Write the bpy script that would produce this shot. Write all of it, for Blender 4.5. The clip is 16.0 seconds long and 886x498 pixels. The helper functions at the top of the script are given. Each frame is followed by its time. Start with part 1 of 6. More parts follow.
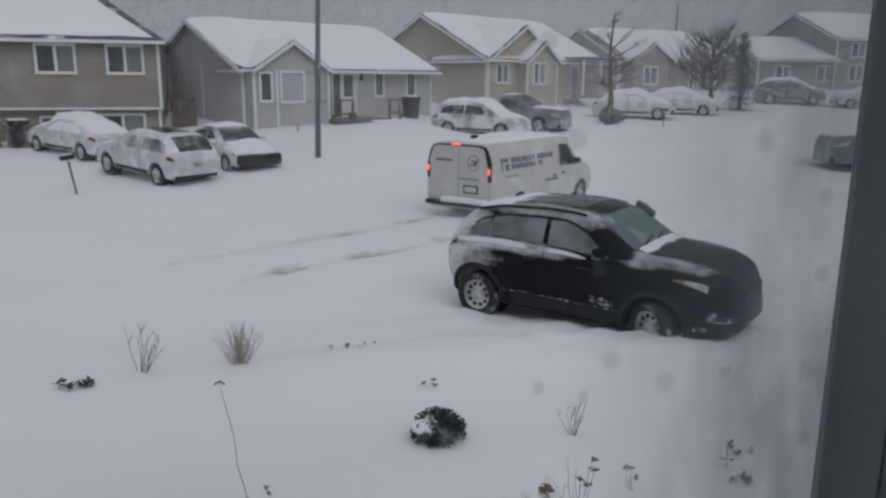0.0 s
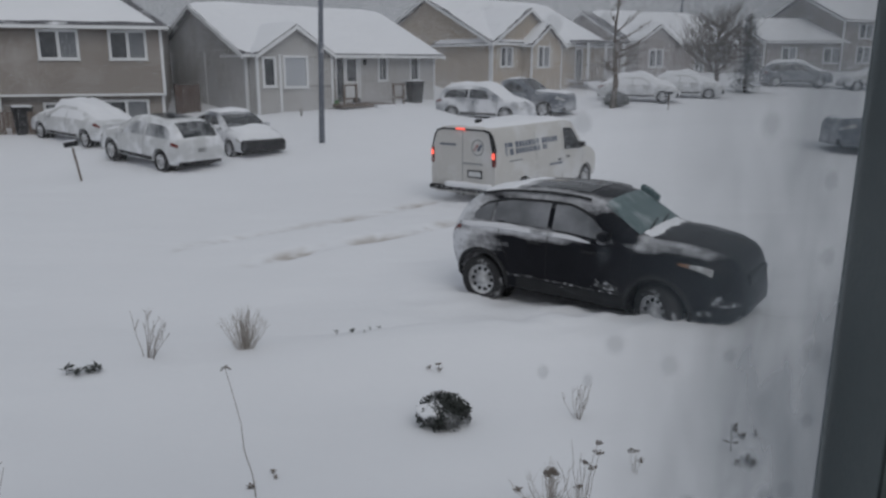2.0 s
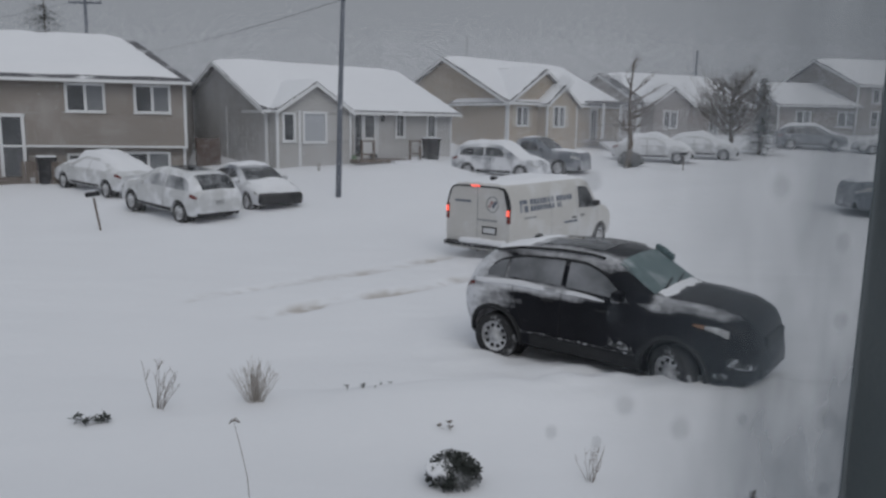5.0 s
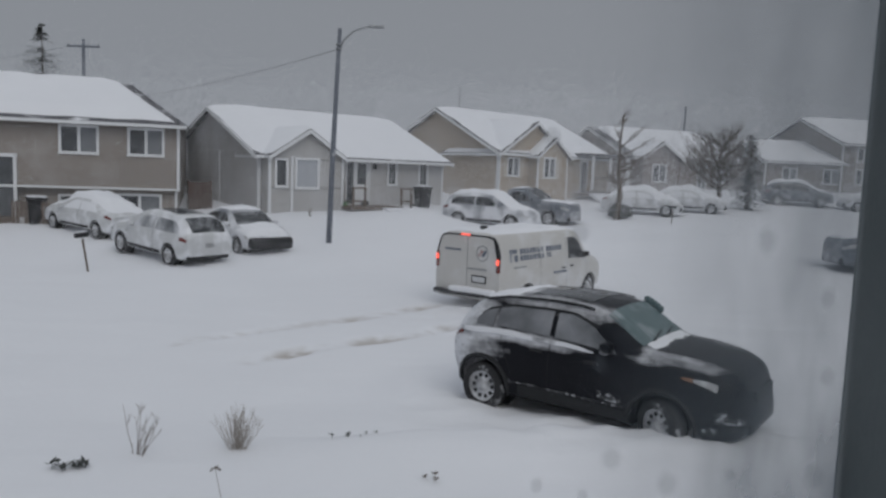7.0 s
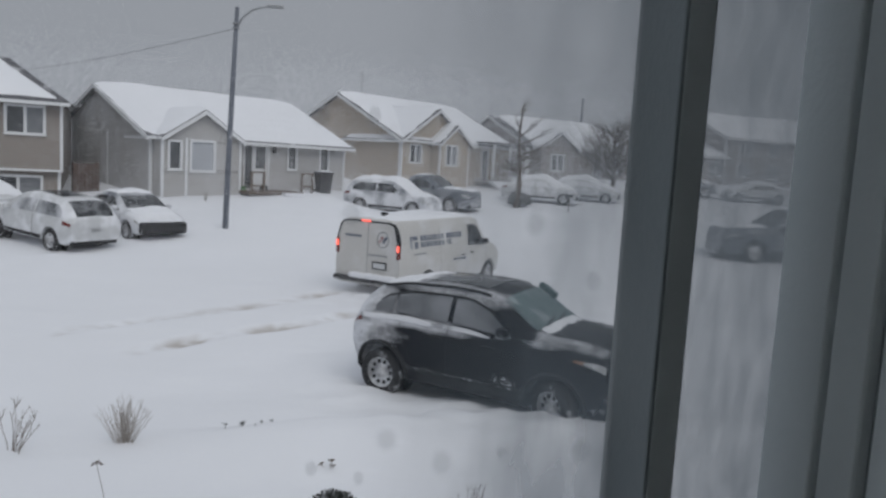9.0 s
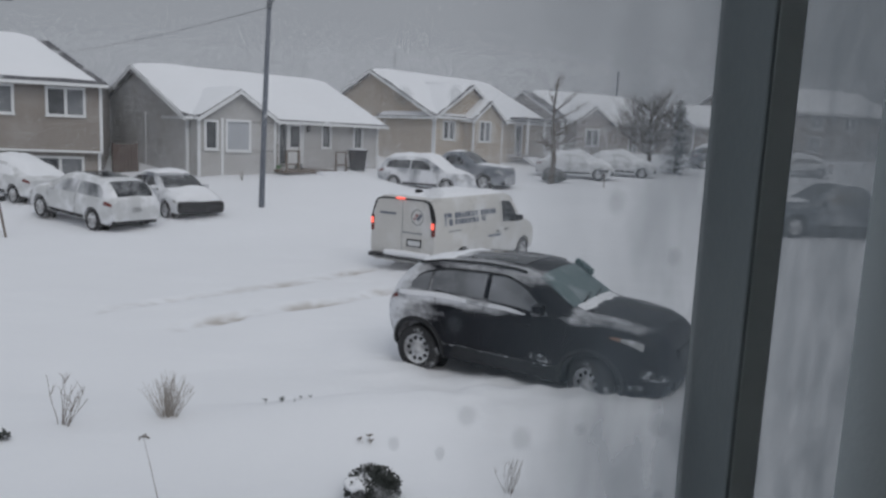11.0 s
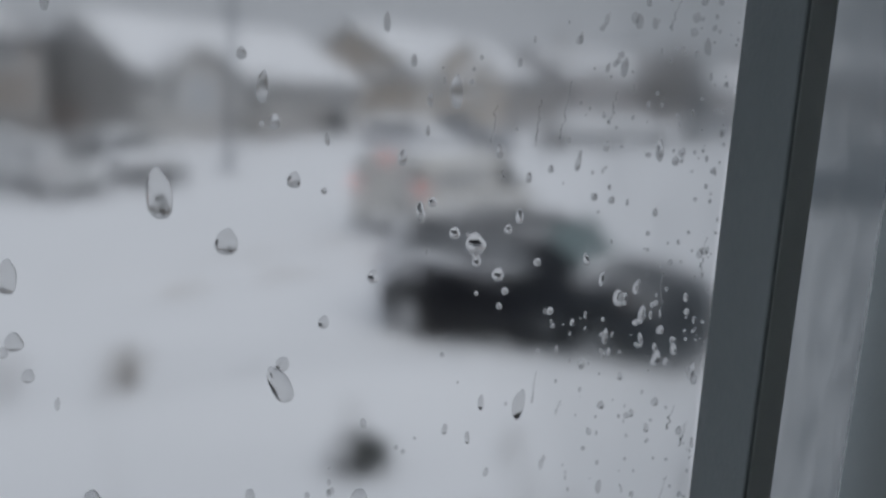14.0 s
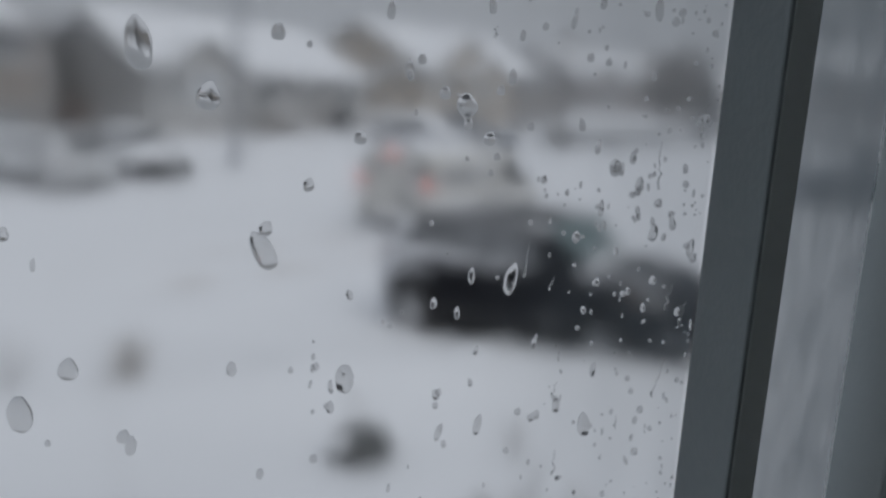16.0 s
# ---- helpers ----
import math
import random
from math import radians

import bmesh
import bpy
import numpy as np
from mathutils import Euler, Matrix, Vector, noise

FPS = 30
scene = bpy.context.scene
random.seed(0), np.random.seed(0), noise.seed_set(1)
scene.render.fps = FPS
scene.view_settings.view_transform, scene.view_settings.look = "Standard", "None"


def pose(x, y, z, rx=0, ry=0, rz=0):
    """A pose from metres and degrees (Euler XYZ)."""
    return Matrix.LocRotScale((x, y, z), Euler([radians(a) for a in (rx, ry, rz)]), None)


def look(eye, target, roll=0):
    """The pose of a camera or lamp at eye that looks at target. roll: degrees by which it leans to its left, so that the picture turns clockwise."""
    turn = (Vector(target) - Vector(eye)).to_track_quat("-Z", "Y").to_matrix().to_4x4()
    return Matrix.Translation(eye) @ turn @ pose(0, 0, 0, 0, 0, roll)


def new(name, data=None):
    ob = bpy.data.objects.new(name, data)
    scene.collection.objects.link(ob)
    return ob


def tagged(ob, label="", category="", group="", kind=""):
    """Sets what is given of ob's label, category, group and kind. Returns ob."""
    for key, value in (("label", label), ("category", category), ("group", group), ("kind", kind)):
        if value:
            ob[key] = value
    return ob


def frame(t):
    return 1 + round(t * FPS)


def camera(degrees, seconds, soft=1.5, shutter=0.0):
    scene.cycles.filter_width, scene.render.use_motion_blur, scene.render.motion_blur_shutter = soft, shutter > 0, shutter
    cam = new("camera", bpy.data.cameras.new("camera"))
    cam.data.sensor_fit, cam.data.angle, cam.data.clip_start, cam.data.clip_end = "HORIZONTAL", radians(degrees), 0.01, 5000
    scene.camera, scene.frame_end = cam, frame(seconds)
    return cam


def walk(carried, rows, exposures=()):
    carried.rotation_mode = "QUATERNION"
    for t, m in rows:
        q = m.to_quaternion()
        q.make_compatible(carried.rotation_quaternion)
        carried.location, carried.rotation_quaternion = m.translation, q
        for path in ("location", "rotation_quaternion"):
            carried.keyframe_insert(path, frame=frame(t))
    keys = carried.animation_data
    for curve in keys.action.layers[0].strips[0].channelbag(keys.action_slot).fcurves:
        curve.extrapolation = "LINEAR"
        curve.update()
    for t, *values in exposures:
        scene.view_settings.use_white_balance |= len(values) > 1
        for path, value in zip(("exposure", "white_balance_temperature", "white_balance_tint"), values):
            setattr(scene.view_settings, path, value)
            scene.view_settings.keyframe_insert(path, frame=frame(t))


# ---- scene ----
cam = camera(61.0, 16.0, soft=2.6)
PATH = [
    (0, pose(-0.0050, 0, 3.3, 77.32, -0.38, -0.41)),
    (0.5, pose(-0.0049, 0, 3.3, 77.01, -0.25, -0.39)),
    (1, pose(-0.0047, 0, 3.3, 76.76, -0.25, -0.33)),
    (1.5, pose(-0.0049, 0, 3.3, 76.55, -0.23, -0.25)),
    (2, pose(-0.0049, 0, 3.3, 76.17, -0.07, -0.13)),
    (2.5, pose(-0.0057, 0, 3.3, 75.81, -0.17, -0.10)),
    (3, pose(-0.0051, 0, 3.3, 75.63, -0.29, 0.18)),
    (3.5, pose(-0.0049, 0, 3.3, 75.56, -0.36, 0.40)),
    (4, pose(-0.0052, 0, 3.3, 75.53, -0.60, 0.56)),
    (4.5, pose(-0.0054, 0, 3.3, 75.72, -0.85, 0.79)),
    (5, pose(-0.0029, 0, 3.3, 80.39, -0.93, 1.12)),
    (5.2, pose(-0.0029, 0, 3.3, 82.15, -1.18, 1.08)),
    (7.5, pose(-0.0020, 0, 3.3, 84.08, -2.26, 0.59)),
    (8, pose(-0.0002, 0, 3.3, 83.50, -2.40, 0.80)),
    (8.5, pose(0.0426, 0, 3.3, 83.57, -3.23, -3.31)),
    (9, pose(0.0496, 0, 3.3, 83.39, -3.23, -6.85)),
    (9.2, pose(0.0390, 0, 3.3, 83.30, -3.2, -6.4)),
    (11.5, pose(0.0287, 0, 3.3, 80.98, -2.50, -4.30)),
    (12, pose(0.0235, 0, 3.0, 80.50, -2.55, -4.75)),
    (12.5, pose(0.0162, 0, 2.995, 79.90, -2.85, -5.05)),
    (13, pose(0.0155, 0, 2.975, 79.60, -2.75, -4.85)),
    (13.5, pose(0.0135, 0, 2.968, 79.40, -2.70, -5.30)),
    (14, pose(0.0120, 0, 2.965, 79.15, -2.60, -5.70)),
    (14.5, pose(0.0117, 0, 2.96, 79.45, -3.10, -5.26)),
    (15, pose(0.0167, 0, 2.935, 79.45, -3.00, -5.32)),
    (15.5, pose(0.0186, 0, 2.923, 79.25, -3.05, -5.24)),
    (16, pose(0.0210, 0, 2.91, 79.05, -3.10, -5.20)),
]
walk(cam, PATH, [(0, -0.18), (4, -0.2), (5, -0.12), (8, -0.1), (8.5, 0.03), (9, 0.15), (11.5, 0.0), (12, -0.08), (13, 0.06), (13.5, 0.06), (14, 0.03), (15, -0.02), (16, 0.0)])

# ---- overcast sky and weak wide sun ----
world = bpy.data.worlds.new("overcast")
scene.world = world
world.use_nodes = True
wn = world.node_tree
wbg = wn.nodes["Background"]
wsky = wn.nodes.new("ShaderNodeTexSky")
wsky.sky_type, wsky.sun_disc = "NISHITA", False
wsky.sun_elevation, wsky.sun_rotation = radians(35), radians(150)
wsky.dust_density = 6.0
wgeo = wn.nodes.new("ShaderNodeTexCoord")
wsep = wn.nodes.new("ShaderNodeSeparateXYZ")
wn.links.new(wgeo.outputs["Generated"], wsep.inputs[0])
wramp = wn.nodes.new("ShaderNodeValToRGB")
wramp.color_ramp.elements[0].position, wramp.color_ramp.elements[0].color = 0.0, (0.272, 0.292, 0.325, 1)
wramp.color_ramp.elements[1].position, wramp.color_ramp.elements[1].color = 1.0, (0.54, 0.58, 0.64, 1)
wmid = wramp.color_ramp.elements.new(0.3)
wmid.color = (0.24, 0.258, 0.288, 1)
wn.links.new(wsep.outputs[2], wramp.inputs[0])
whs = wn.nodes.new("ShaderNodeHueSaturation")
whs.inputs["Saturation"].default_value, whs.inputs["Value"].default_value = 0.15, 0.1
wn.links.new(wsky.outputs[0], whs.inputs["Color"])
wmix = wn.nodes.new("ShaderNodeMixRGB")
wmix.inputs[0].default_value = 0.93
wn.links.new(whs.outputs[0], wmix.inputs[1])
wn.links.new(wramp.outputs[0], wmix.inputs[2])
wn.links.new(wmix.outputs[0], wbg.inputs["Color"])
wbg.inputs["Strength"].default_value = 1.0
sun_data = bpy.data.lights.new("sun", "SUN")
sun_data.energy, sun_data.angle, sun_data.color = 0.55, radians(40), (1.0, 0.98, 0.95)
sun = new("sun", sun_data)
sun.matrix_world = look((10, -10, 30), (0, 15, 0))


# ---- materials ----
def material(name, colour, rough=0.6, metal=0.0, vary=0.12, scale=3.0, bump=0.0, bump_scale=30.0, second=None, mask_scale=2.0, mask_low=0.5, mask_high=0.6, spec=0.5, coat=0.0):
    """A principled material with two scales of variation, relief, and a second colour (snow, dirt) in irregular patches."""
    m = bpy.data.materials.new(name)
    m.use_nodes = True
    t = m.node_tree
    p = t.nodes["Principled BSDF"]
    p.inputs["Roughness"].default_value, p.inputs["Metallic"].default_value = rough, metal
    p.inputs["Specular IOR Level"].default_value = spec
    p.inputs["Coat Weight"].default_value = coat
    co = t.nodes.new("ShaderNodeTexCoord")

    def noise_at(size, detail=4.0):
        n = t.nodes.new("ShaderNodeTexNoise")
        n.inputs["Scale"].default_value, n.inputs["Detail"].default_value = size, detail
        t.links.new(co.outputs["Object"], n.inputs["Vector"])
        return n.outputs["Fac"]

    def mix(fac, a, b, kind="MIX"):
        n = t.nodes.new("ShaderNodeMixRGB")
        n.blend_type = kind
        for i, v in enumerate((fac, a, b)):
            if isinstance(v, (int, float)):
                n.inputs[i].default_value = v
            elif isinstance(v, tuple):
                n.inputs[i].default_value = (*v, 1)
            else:
                t.links.new(v, n.inputs[i])
        return n.outputs[0]

    dark = tuple(c * (1 - vary) for c in colour)
    light = tuple(min(1, c * (1 + vary)) for c in colour)
    c = mix(noise_at(scale), dark, light)
    c = mix(0.25 * min(1, vary * 6), c, noise_at(scale * 14), "SOFT_LIGHT")
    if second:
        r = t.nodes.new("ShaderNodeMapRange")
        r.inputs["From Min"].default_value, r.inputs["From Max"].default_value = mask_low, mask_high
        t.links.new(noise_at(mask_scale, 7.0), r.inputs["Value"])
        c = mix(r.outputs[0], c, second)
        q = t.nodes.new("ShaderNodeMapRange")
        q.inputs["To Min"].default_value, q.inputs["To Max"].default_value = rough, 0.9
        t.links.new(r.outputs[0], q.inputs["Value"])
        t.links.new(q.outputs[0], p.inputs["Roughness"])
    t.links.new(c, p.inputs["Base Color"])
    if bump:
        b = t.nodes.new("ShaderNodeBump")
        b.inputs["Strength"].default_value, b.inputs["Distance"].default_value = bump, 0.02
        t.links.new(noise_at(bump_scale, 6.0), b.inputs["Height"])
        t.links.new(b.outputs[0], p.inputs["Normal"])
    return m


SNOWY = (0.82, 0.83, 0.86)
SNOW = material("snow", SNOWY, 0.75, vary=0.03, scale=0.35, bump=0.35, bump_scale=9.0, spec=0.2)
SNOW_PACKED = material("packed_snow", (0.8, 0.81, 0.84), 0.8, vary=0.05, scale=6.0, bump=0.5, bump_scale=25.0, spec=0.2)
SIDING_TAUPE = material("taupe_vinyl_siding", (0.30, 0.268, 0.242), 0.6, vary=0.06, scale=0.8, second=(0.5, 0.48, 0.47), mask_scale=0.5, mask_low=0.5, mask_high=0.9)
# Grey and ochre siding are paled for distance haze as well as blown-on snow.
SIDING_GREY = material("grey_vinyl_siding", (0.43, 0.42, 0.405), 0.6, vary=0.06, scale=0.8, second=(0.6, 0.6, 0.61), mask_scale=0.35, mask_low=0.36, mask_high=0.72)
SIDING_YELLOW = material("ochre_vinyl_siding", (0.44, 0.37, 0.285), 0.6, vary=0.06, scale=0.8, second=(0.5, 0.47, 0.43), mask_scale=0.4, mask_low=0.5, mask_high=0.85)
SIDING_BROWN = material("brown_siding", (0.27, 0.235, 0.215), 0.7, vary=0.1, scale=0.6, second=(0.42, 0.41, 0.41), mask_scale=0.4, mask_low=0.4, mask_high=0.8)
TRIM = material("white_trim", (0.74, 0.75, 0.76), 0.5, vary=0.05, scale=2.0)
SHINGLE = material("dark_asphalt_shingles", (0.1, 0.1, 0.11), 0.9, vary=0.25, scale=6.0, bump=0.6, bump_scale=20.0, second=SNOWY, mask_scale=1.2, mask_low=0.55, mask_high=0.75)
PANE = material("window_glass_dark", (0.05, 0.055, 0.06), 0.08, vary=0.3, scale=1.5, spec=1.0)
CURTAIN = material("grey_curtain", (0.2, 0.21, 0.225), 0.9, vary=0.15, scale=5.0)
BLIND = material("pale_window_blind", (0.42, 0.44, 0.47), 0.6, vary=0.12, scale=4.0)
WOOD = material("weathered_wood", (0.16, 0.13, 0.11), 0.8, vary=0.25, scale=4.0, bump=0.3, second=SNOWY, mask_scale=1.5, mask_low=0.6, mask_high=0.75)
CONCRETE = material("foundation_concrete", (0.32, 0.32, 0.32), 0.9, vary=0.15, scale=3.0, bump=0.4)
POLE_WOOD = material("grey_lamp_pole", (0.15, 0.165, 0.195), 0.7, vary=0.2, scale=5.0, bump=0.2, second=(0.6, 0.61, 0.63), mask_scale=2.5, mask_low=0.6, mask_high=0.8)
METAL = material("galvanised_metal", (0.32, 0.33, 0.34), 0.45, metal=0.7, vary=0.1)
BLACK_PLASTIC = material("black_plastic", (0.025, 0.026, 0.028), 0.55, vary=0.25, scale=8.0, second=SNOWY, mask_scale=4.0, mask_low=0.66, mask_high=0.85, spec=0.2)
RUBBER = material("tyre_rubber", (0.03, 0.03, 0.032), 0.85, vary=0.2, scale=20.0, bump=0.3, second=(0.6, 0.61, 0.63), mask_scale=5.0, mask_low=0.62, mask_high=0.8)
RIM = material("steel_rim_packed_with_snow", (0.3, 0.3, 0.31), 0.55, metal=0.2, vary=0.2, scale=9.0, second=(0.74, 0.75, 0.77), mask_scale=3.0, mask_low=0.38, mask_high=0.56)
CAR_WHITE = material("white_car_paint", (0.56, 0.57, 0.58), 0.35, vary=0.05, scale=1.5, second=(0.82, 0.83, 0.86), mask_scale=2.0, mask_low=0.45, mask_high=0.65, coat=0.3)
CAR_GREY = material("grey_car_paint", (0.13, 0.145, 0.17), 0.35, vary=0.1, scale=2.0, second=(0.66, 0.67, 0.7), mask_scale=1.1, mask_low=0.5, mask_high=0.85, coat=0.3)
LEDGE_SNOW = material("patchy_wind_crust", (0.72, 0.73, 0.76), 0.8, vary=0.05, scale=6.0, bump=0.4, bump_scale=25.0, second=(0.12, 0.125, 0.135), mask_scale=2.2, mask_low=0.52, mask_high=0.7)
SNOWED_GLASS = material("glass_blown_over_with_snow", (0.09, 0.1, 0.11), 0.4, vary=0.2, scale=3.0, second=(0.62, 0.63, 0.66), mask_scale=1.4, mask_low=0.36, mask_high=0.62)
CAR_DRIFTED = material("grey_car_paint_under_snow", (0.13, 0.145, 0.17), 0.5, vary=0.1, scale=2.0, second=(0.76, 0.77, 0.8), mask_scale=1.2, mask_low=0.34, mask_high=0.58)
CAR_GLASS = material("car_glass", (0.02, 0.023, 0.026), 0.1, vary=0.3, scale=3.0, second=(0.3, 0.31, 0.33), mask_scale=1.8, mask_low=0.5, mask_high=0.85, spec=0.7)
FROST_GLASS = material("frosted_teal_windscreen", (0.10, 0.15, 0.155), 0.35, vary=0.15, scale=2.0, second=(0.5, 0.54, 0.56), mask_scale=3.0, mask_low=0.52, mask_high=0.8)
AMBER = material("amber_lens", (0.3, 0.16, 0.1), 0.2, vary=0.2, scale=10.0)
LENS = material("headlamp_lens", (0.42, 0.42, 0.42), 0.2, vary=0.2, scale=10.0, second=(0.7, 0.71, 0.73), mask_scale=6.0, mask_low=0.5, mask_high=0.7)
SUV_GLASS = material("frosted_side_glass", (0.05, 0.055, 0.06), 0.3, vary=0.3, scale=3.0, second=(0.3, 0.31, 0.33), mask_scale=1.3, mask_low=0.32, mask_high=0.72, spec=0.4)
PLATE = material("number_plate", (0.6, 0.61, 0.62), 0.5, vary=0.1)
DARK_INK = material("grey_blue_lettering", (0.13, 0.15, 0.19), 0.5, vary=0.2, scale=6.0, second=(0.55, 0.56, 0.58), mask_scale=2.0, mask_low=0.55, mask_high=0.75)
RED_INK = material("dull_red_emblem", (0.33, 0.17, 0.16), 0.5, vary=0.2, second=(0.6, 0.6, 0.61), mask_scale=6.0, mask_low=0.5, mask_high=0.7)
TWIG = material("dry_twig", (0.13, 0.105, 0.085), 0.9, vary=0.3, scale=20.0)
STRAW = material("dry_straw", (0.38, 0.35, 0.32), 0.9, vary=0.25, scale=20.0)
LEAF_DARK = material("dark_evergreen_leaf", (0.045, 0.052, 0.048), 0.7, vary=0.35, scale=20.0, second=(0.55, 0.56, 0.58), mask_scale=7.0, mask_low=0.5, mask_high=0.75)
NEEDLE = material("spruce_needles", (0.05, 0.06, 0.05), 0.8, vary=0.35, scale=6.0, second=(0.6, 0.61, 0.63), mask_scale=3.2, mask_low=0.5, mask_high=0.6)
# Window vinyl made paler, so the colour carries light on the right jamb.
LIT_FRAME_VINYL = material("lightened_frame_vinyl", (0.72, 0.78, 0.79), 0.55, vary=0.06, scale=12.0, bump=0.05, bump_scale=300.0)
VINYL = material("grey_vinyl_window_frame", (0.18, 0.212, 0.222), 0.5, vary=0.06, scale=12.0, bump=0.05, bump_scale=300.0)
# Lighter copy of the stile vinyl; room light on its front is put in the colour.
LIT_STILE = material("room_lit_vinyl", (0.5, 0.56, 0.57), 0.5, vary=0.05, scale=20.0)
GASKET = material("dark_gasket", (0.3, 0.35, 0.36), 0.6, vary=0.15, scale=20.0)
PLASTER = material("room_plaster", (0.82, 0.82, 0.81), 0.9, vary=0.04, scale=2.0, bump=0.1, bump_scale=60.0)
FLOORING = material("room_floor", (0.5, 0.45, 0.39), 0.5, vary=0.2, scale=3.0)


def lamp_lens(name, colour, strength):
    m = material(name, colour, 0.2, vary=0.1)
    p = m.node_tree.nodes["Principled BSDF"]
    p.inputs["Emission Color"].default_value = (*colour, 1)
    p.inputs["Emission Strength"].default_value = strength
    return m


TAIL_ON = lamp_lens("tail_lamp_lit", (1.0, 0.12, 0.08), 1.3)
TAIL_OFF = material("tail_lamp_unlit", (0.16, 0.03, 0.025), 0.25, vary=0.2)


def rimed_black():
    """Black paint with wind-packed snow on the rear quarter, along the belt line and in loose spatters."""
    m = material("black_car_paint", (0.012, 0.0125, 0.016), 0.3, vary=0.25, scale=3.0, coat=0.0, spec=0.1)
    t = m.node_tree
    p = t.nodes["Principled BSDF"]
    base = p.inputs["Base Color"].links[0].from_socket
    co = t.nodes.new("ShaderNodeTexCoord")
    sep = t.nodes.new("ShaderNodeSeparateXYZ")
    t.links.new(co.outputs["Object"], sep.inputs[0])

    def calc(op, a, b=0.0, c=0.0):
        n = t.nodes.new("ShaderNodeMath")
        n.operation = op
        for i, v in enumerate((a, b, c)):
            if isinstance(v, (int, float)):
                n.inputs[i].default_value = v
            else:
                t.links.new(v, n.inputs[i])
        return n.outputs[0]

    def ramp(v, lo, hi):
        n = t.nodes.new("ShaderNodeMapRange")
        n.inputs["From Min"].default_value, n.inputs["From Max"].default_value = lo, hi
        t.links.new(v, n.inputs["Value"])
        return n.outputs[0]

    x, y, z = sep.outputs
    stretch = t.nodes.new("ShaderNodeMapping")
    stretch.inputs["Scale"].default_value = (1.2, 3.0, 5.0)
    t.links.new(co.outputs["Object"], stretch.inputs[0])
    n1 = t.nodes.new("ShaderNodeTexNoise")
    n1.inputs["Scale"].default_value, n1.inputs["Detail"].default_value = 1.6, 6.0
    t.links.new(stretch.outputs[0], n1.inputs["Vector"])
    n2 = t.nodes.new("ShaderNodeTexNoise")
    n2.inputs["Scale"].default_value, n2.inputs["Detail"].default_value = 11.0, 6.0
    t.links.new(co.outputs["Object"], n2.inputs["Vector"])
    rear = ramp(x, -0.9, -1.95)
    edges = ramp(calc("ABSOLUTE", y), 0.35, 0.68)
    hood = calc("MULTIPLY", calc("MULTIPLY", ramp(x, 0.75, 0.95), ramp(z, 1.07, 1.15)), calc("MAXIMUM", calc("MULTIPLY", edges, 0.45), ramp(x, 1.05, 0.85)))
    belt = calc("MULTIPLY", ramp(calc("ABSOLUTE", calc("SUBTRACT", z, 1.15)), 0.13, 0.02), ramp(x, 0.9, -0.9))
    top = calc("MULTIPLY", ramp(z, 1.45, 1.68), calc("MAXIMUM", ramp(x, 0.4, -1.2), calc("MULTIPLY", edges, 1.15)))
    arch = calc("MULTIPLY", ramp(z, 0.45, 0.2), 0.12)
    want = calc("MAXIMUM", calc("MAXIMUM", rear, belt), calc("MAXIMUM", calc("MULTIPLY", top, 0.8), calc("MAXIMUM", arch, hood)))
    want = calc("MULTIPLY_ADD", calc("SUBTRACT", n1.outputs["Fac"], 0.5), 1.25, want)
    want = calc("MULTIPLY_ADD", calc("SUBTRACT", n2.outputs["Fac"], 0.5), 0.55, want)
    fac = ramp(want, 0.22, 1.05)
    mx = t.nodes.new("ShaderNodeMixRGB")
    t.links.new(fac, mx.inputs[0])
    t.links.new(base, mx.inputs[1])
    mx.inputs[2].default_value = (0.72, 0.73, 0.76, 1)
    t.links.new(mx.outputs[0], p.inputs["Base Color"])
    t.links.new(calc("MULTIPLY_ADD", fac, 0.55, 0.3), p.inputs["Roughness"])
    return m


CAR_BLACK = rimed_black()


# ---- small building kit ----
def add_box(bm, c, s, rot=None):
    m = Matrix.Translation(c) @ (rot or Matrix()) @ Matrix.Diagonal((s[0], s[1], s[2], 1))
    return bmesh.ops.create_cube(bm, size=1.0, matrix=m)["verts"]


def bevelled(bm, width, segments=2):
    bmesh.ops.bevel(bm, geom=bm.edges[:], offset=width, segments=segments, affect="EDGES", profile=0.6)
    return bm


def add_tube(bm, pts, radii, seg=8, caps=True):
    """A tube through pts with a radius at each."""
    rings = []
    for i, p in enumerate(pts):
        a, b = Vector(pts[max(i - 1, 0)]), Vector(pts[min(i + 1, len(pts) - 1)])
        q = (b - a).to_track_quat("Z", "Y")
        rings.append([bm.verts.new(Vector(p) + q @ Vector((math.cos(k * 2 * math.pi / seg), math.sin(k * 2 * math.pi / seg), 0)) * radii[i]) for k in range(seg)])
    for r, s in zip(rings, rings[1:]):
        for k in range(seg):
            bm.faces.new((r[k], r[(k + 1) % seg], s[(k + 1) % seg], s[k]))
    if caps:
        bm.faces.new(rings[0][::-1])
        bm.faces.new(rings[-1])
    return bm


def part(name, bm, mat, parent=None, label="", smooth=False):
    me = bpy.data.meshes.new(name)
    bmesh.ops.recalc_face_normals(bm, faces=bm.faces[:])
    bm.to_mesh(me)
    bm.free()
    me.materials.append(mat)
    if smooth:
        me.polygons.foreach_set("use_smooth", [True] * len(me.polygons))
    ob = new(name, me)
    if parent:
        ob.parent = parent
    if label:
        ob["label"] = label
    return ob


def box_part(name, c, s, mat, parent=None, label="", bevel=0.0):
    bm = bmesh.new()
    add_box(bm, c, s)
    if bevel:
        bevelled(bm, bevel)
    return part(name, bm, mat, parent, label)


def thing(name, m, label, category, group="", kind=""):
    ob = new(name)
    ob.empty_display_size = 0.2
    ob.matrix_world = m
    return tagged(ob, label, category, group, kind)


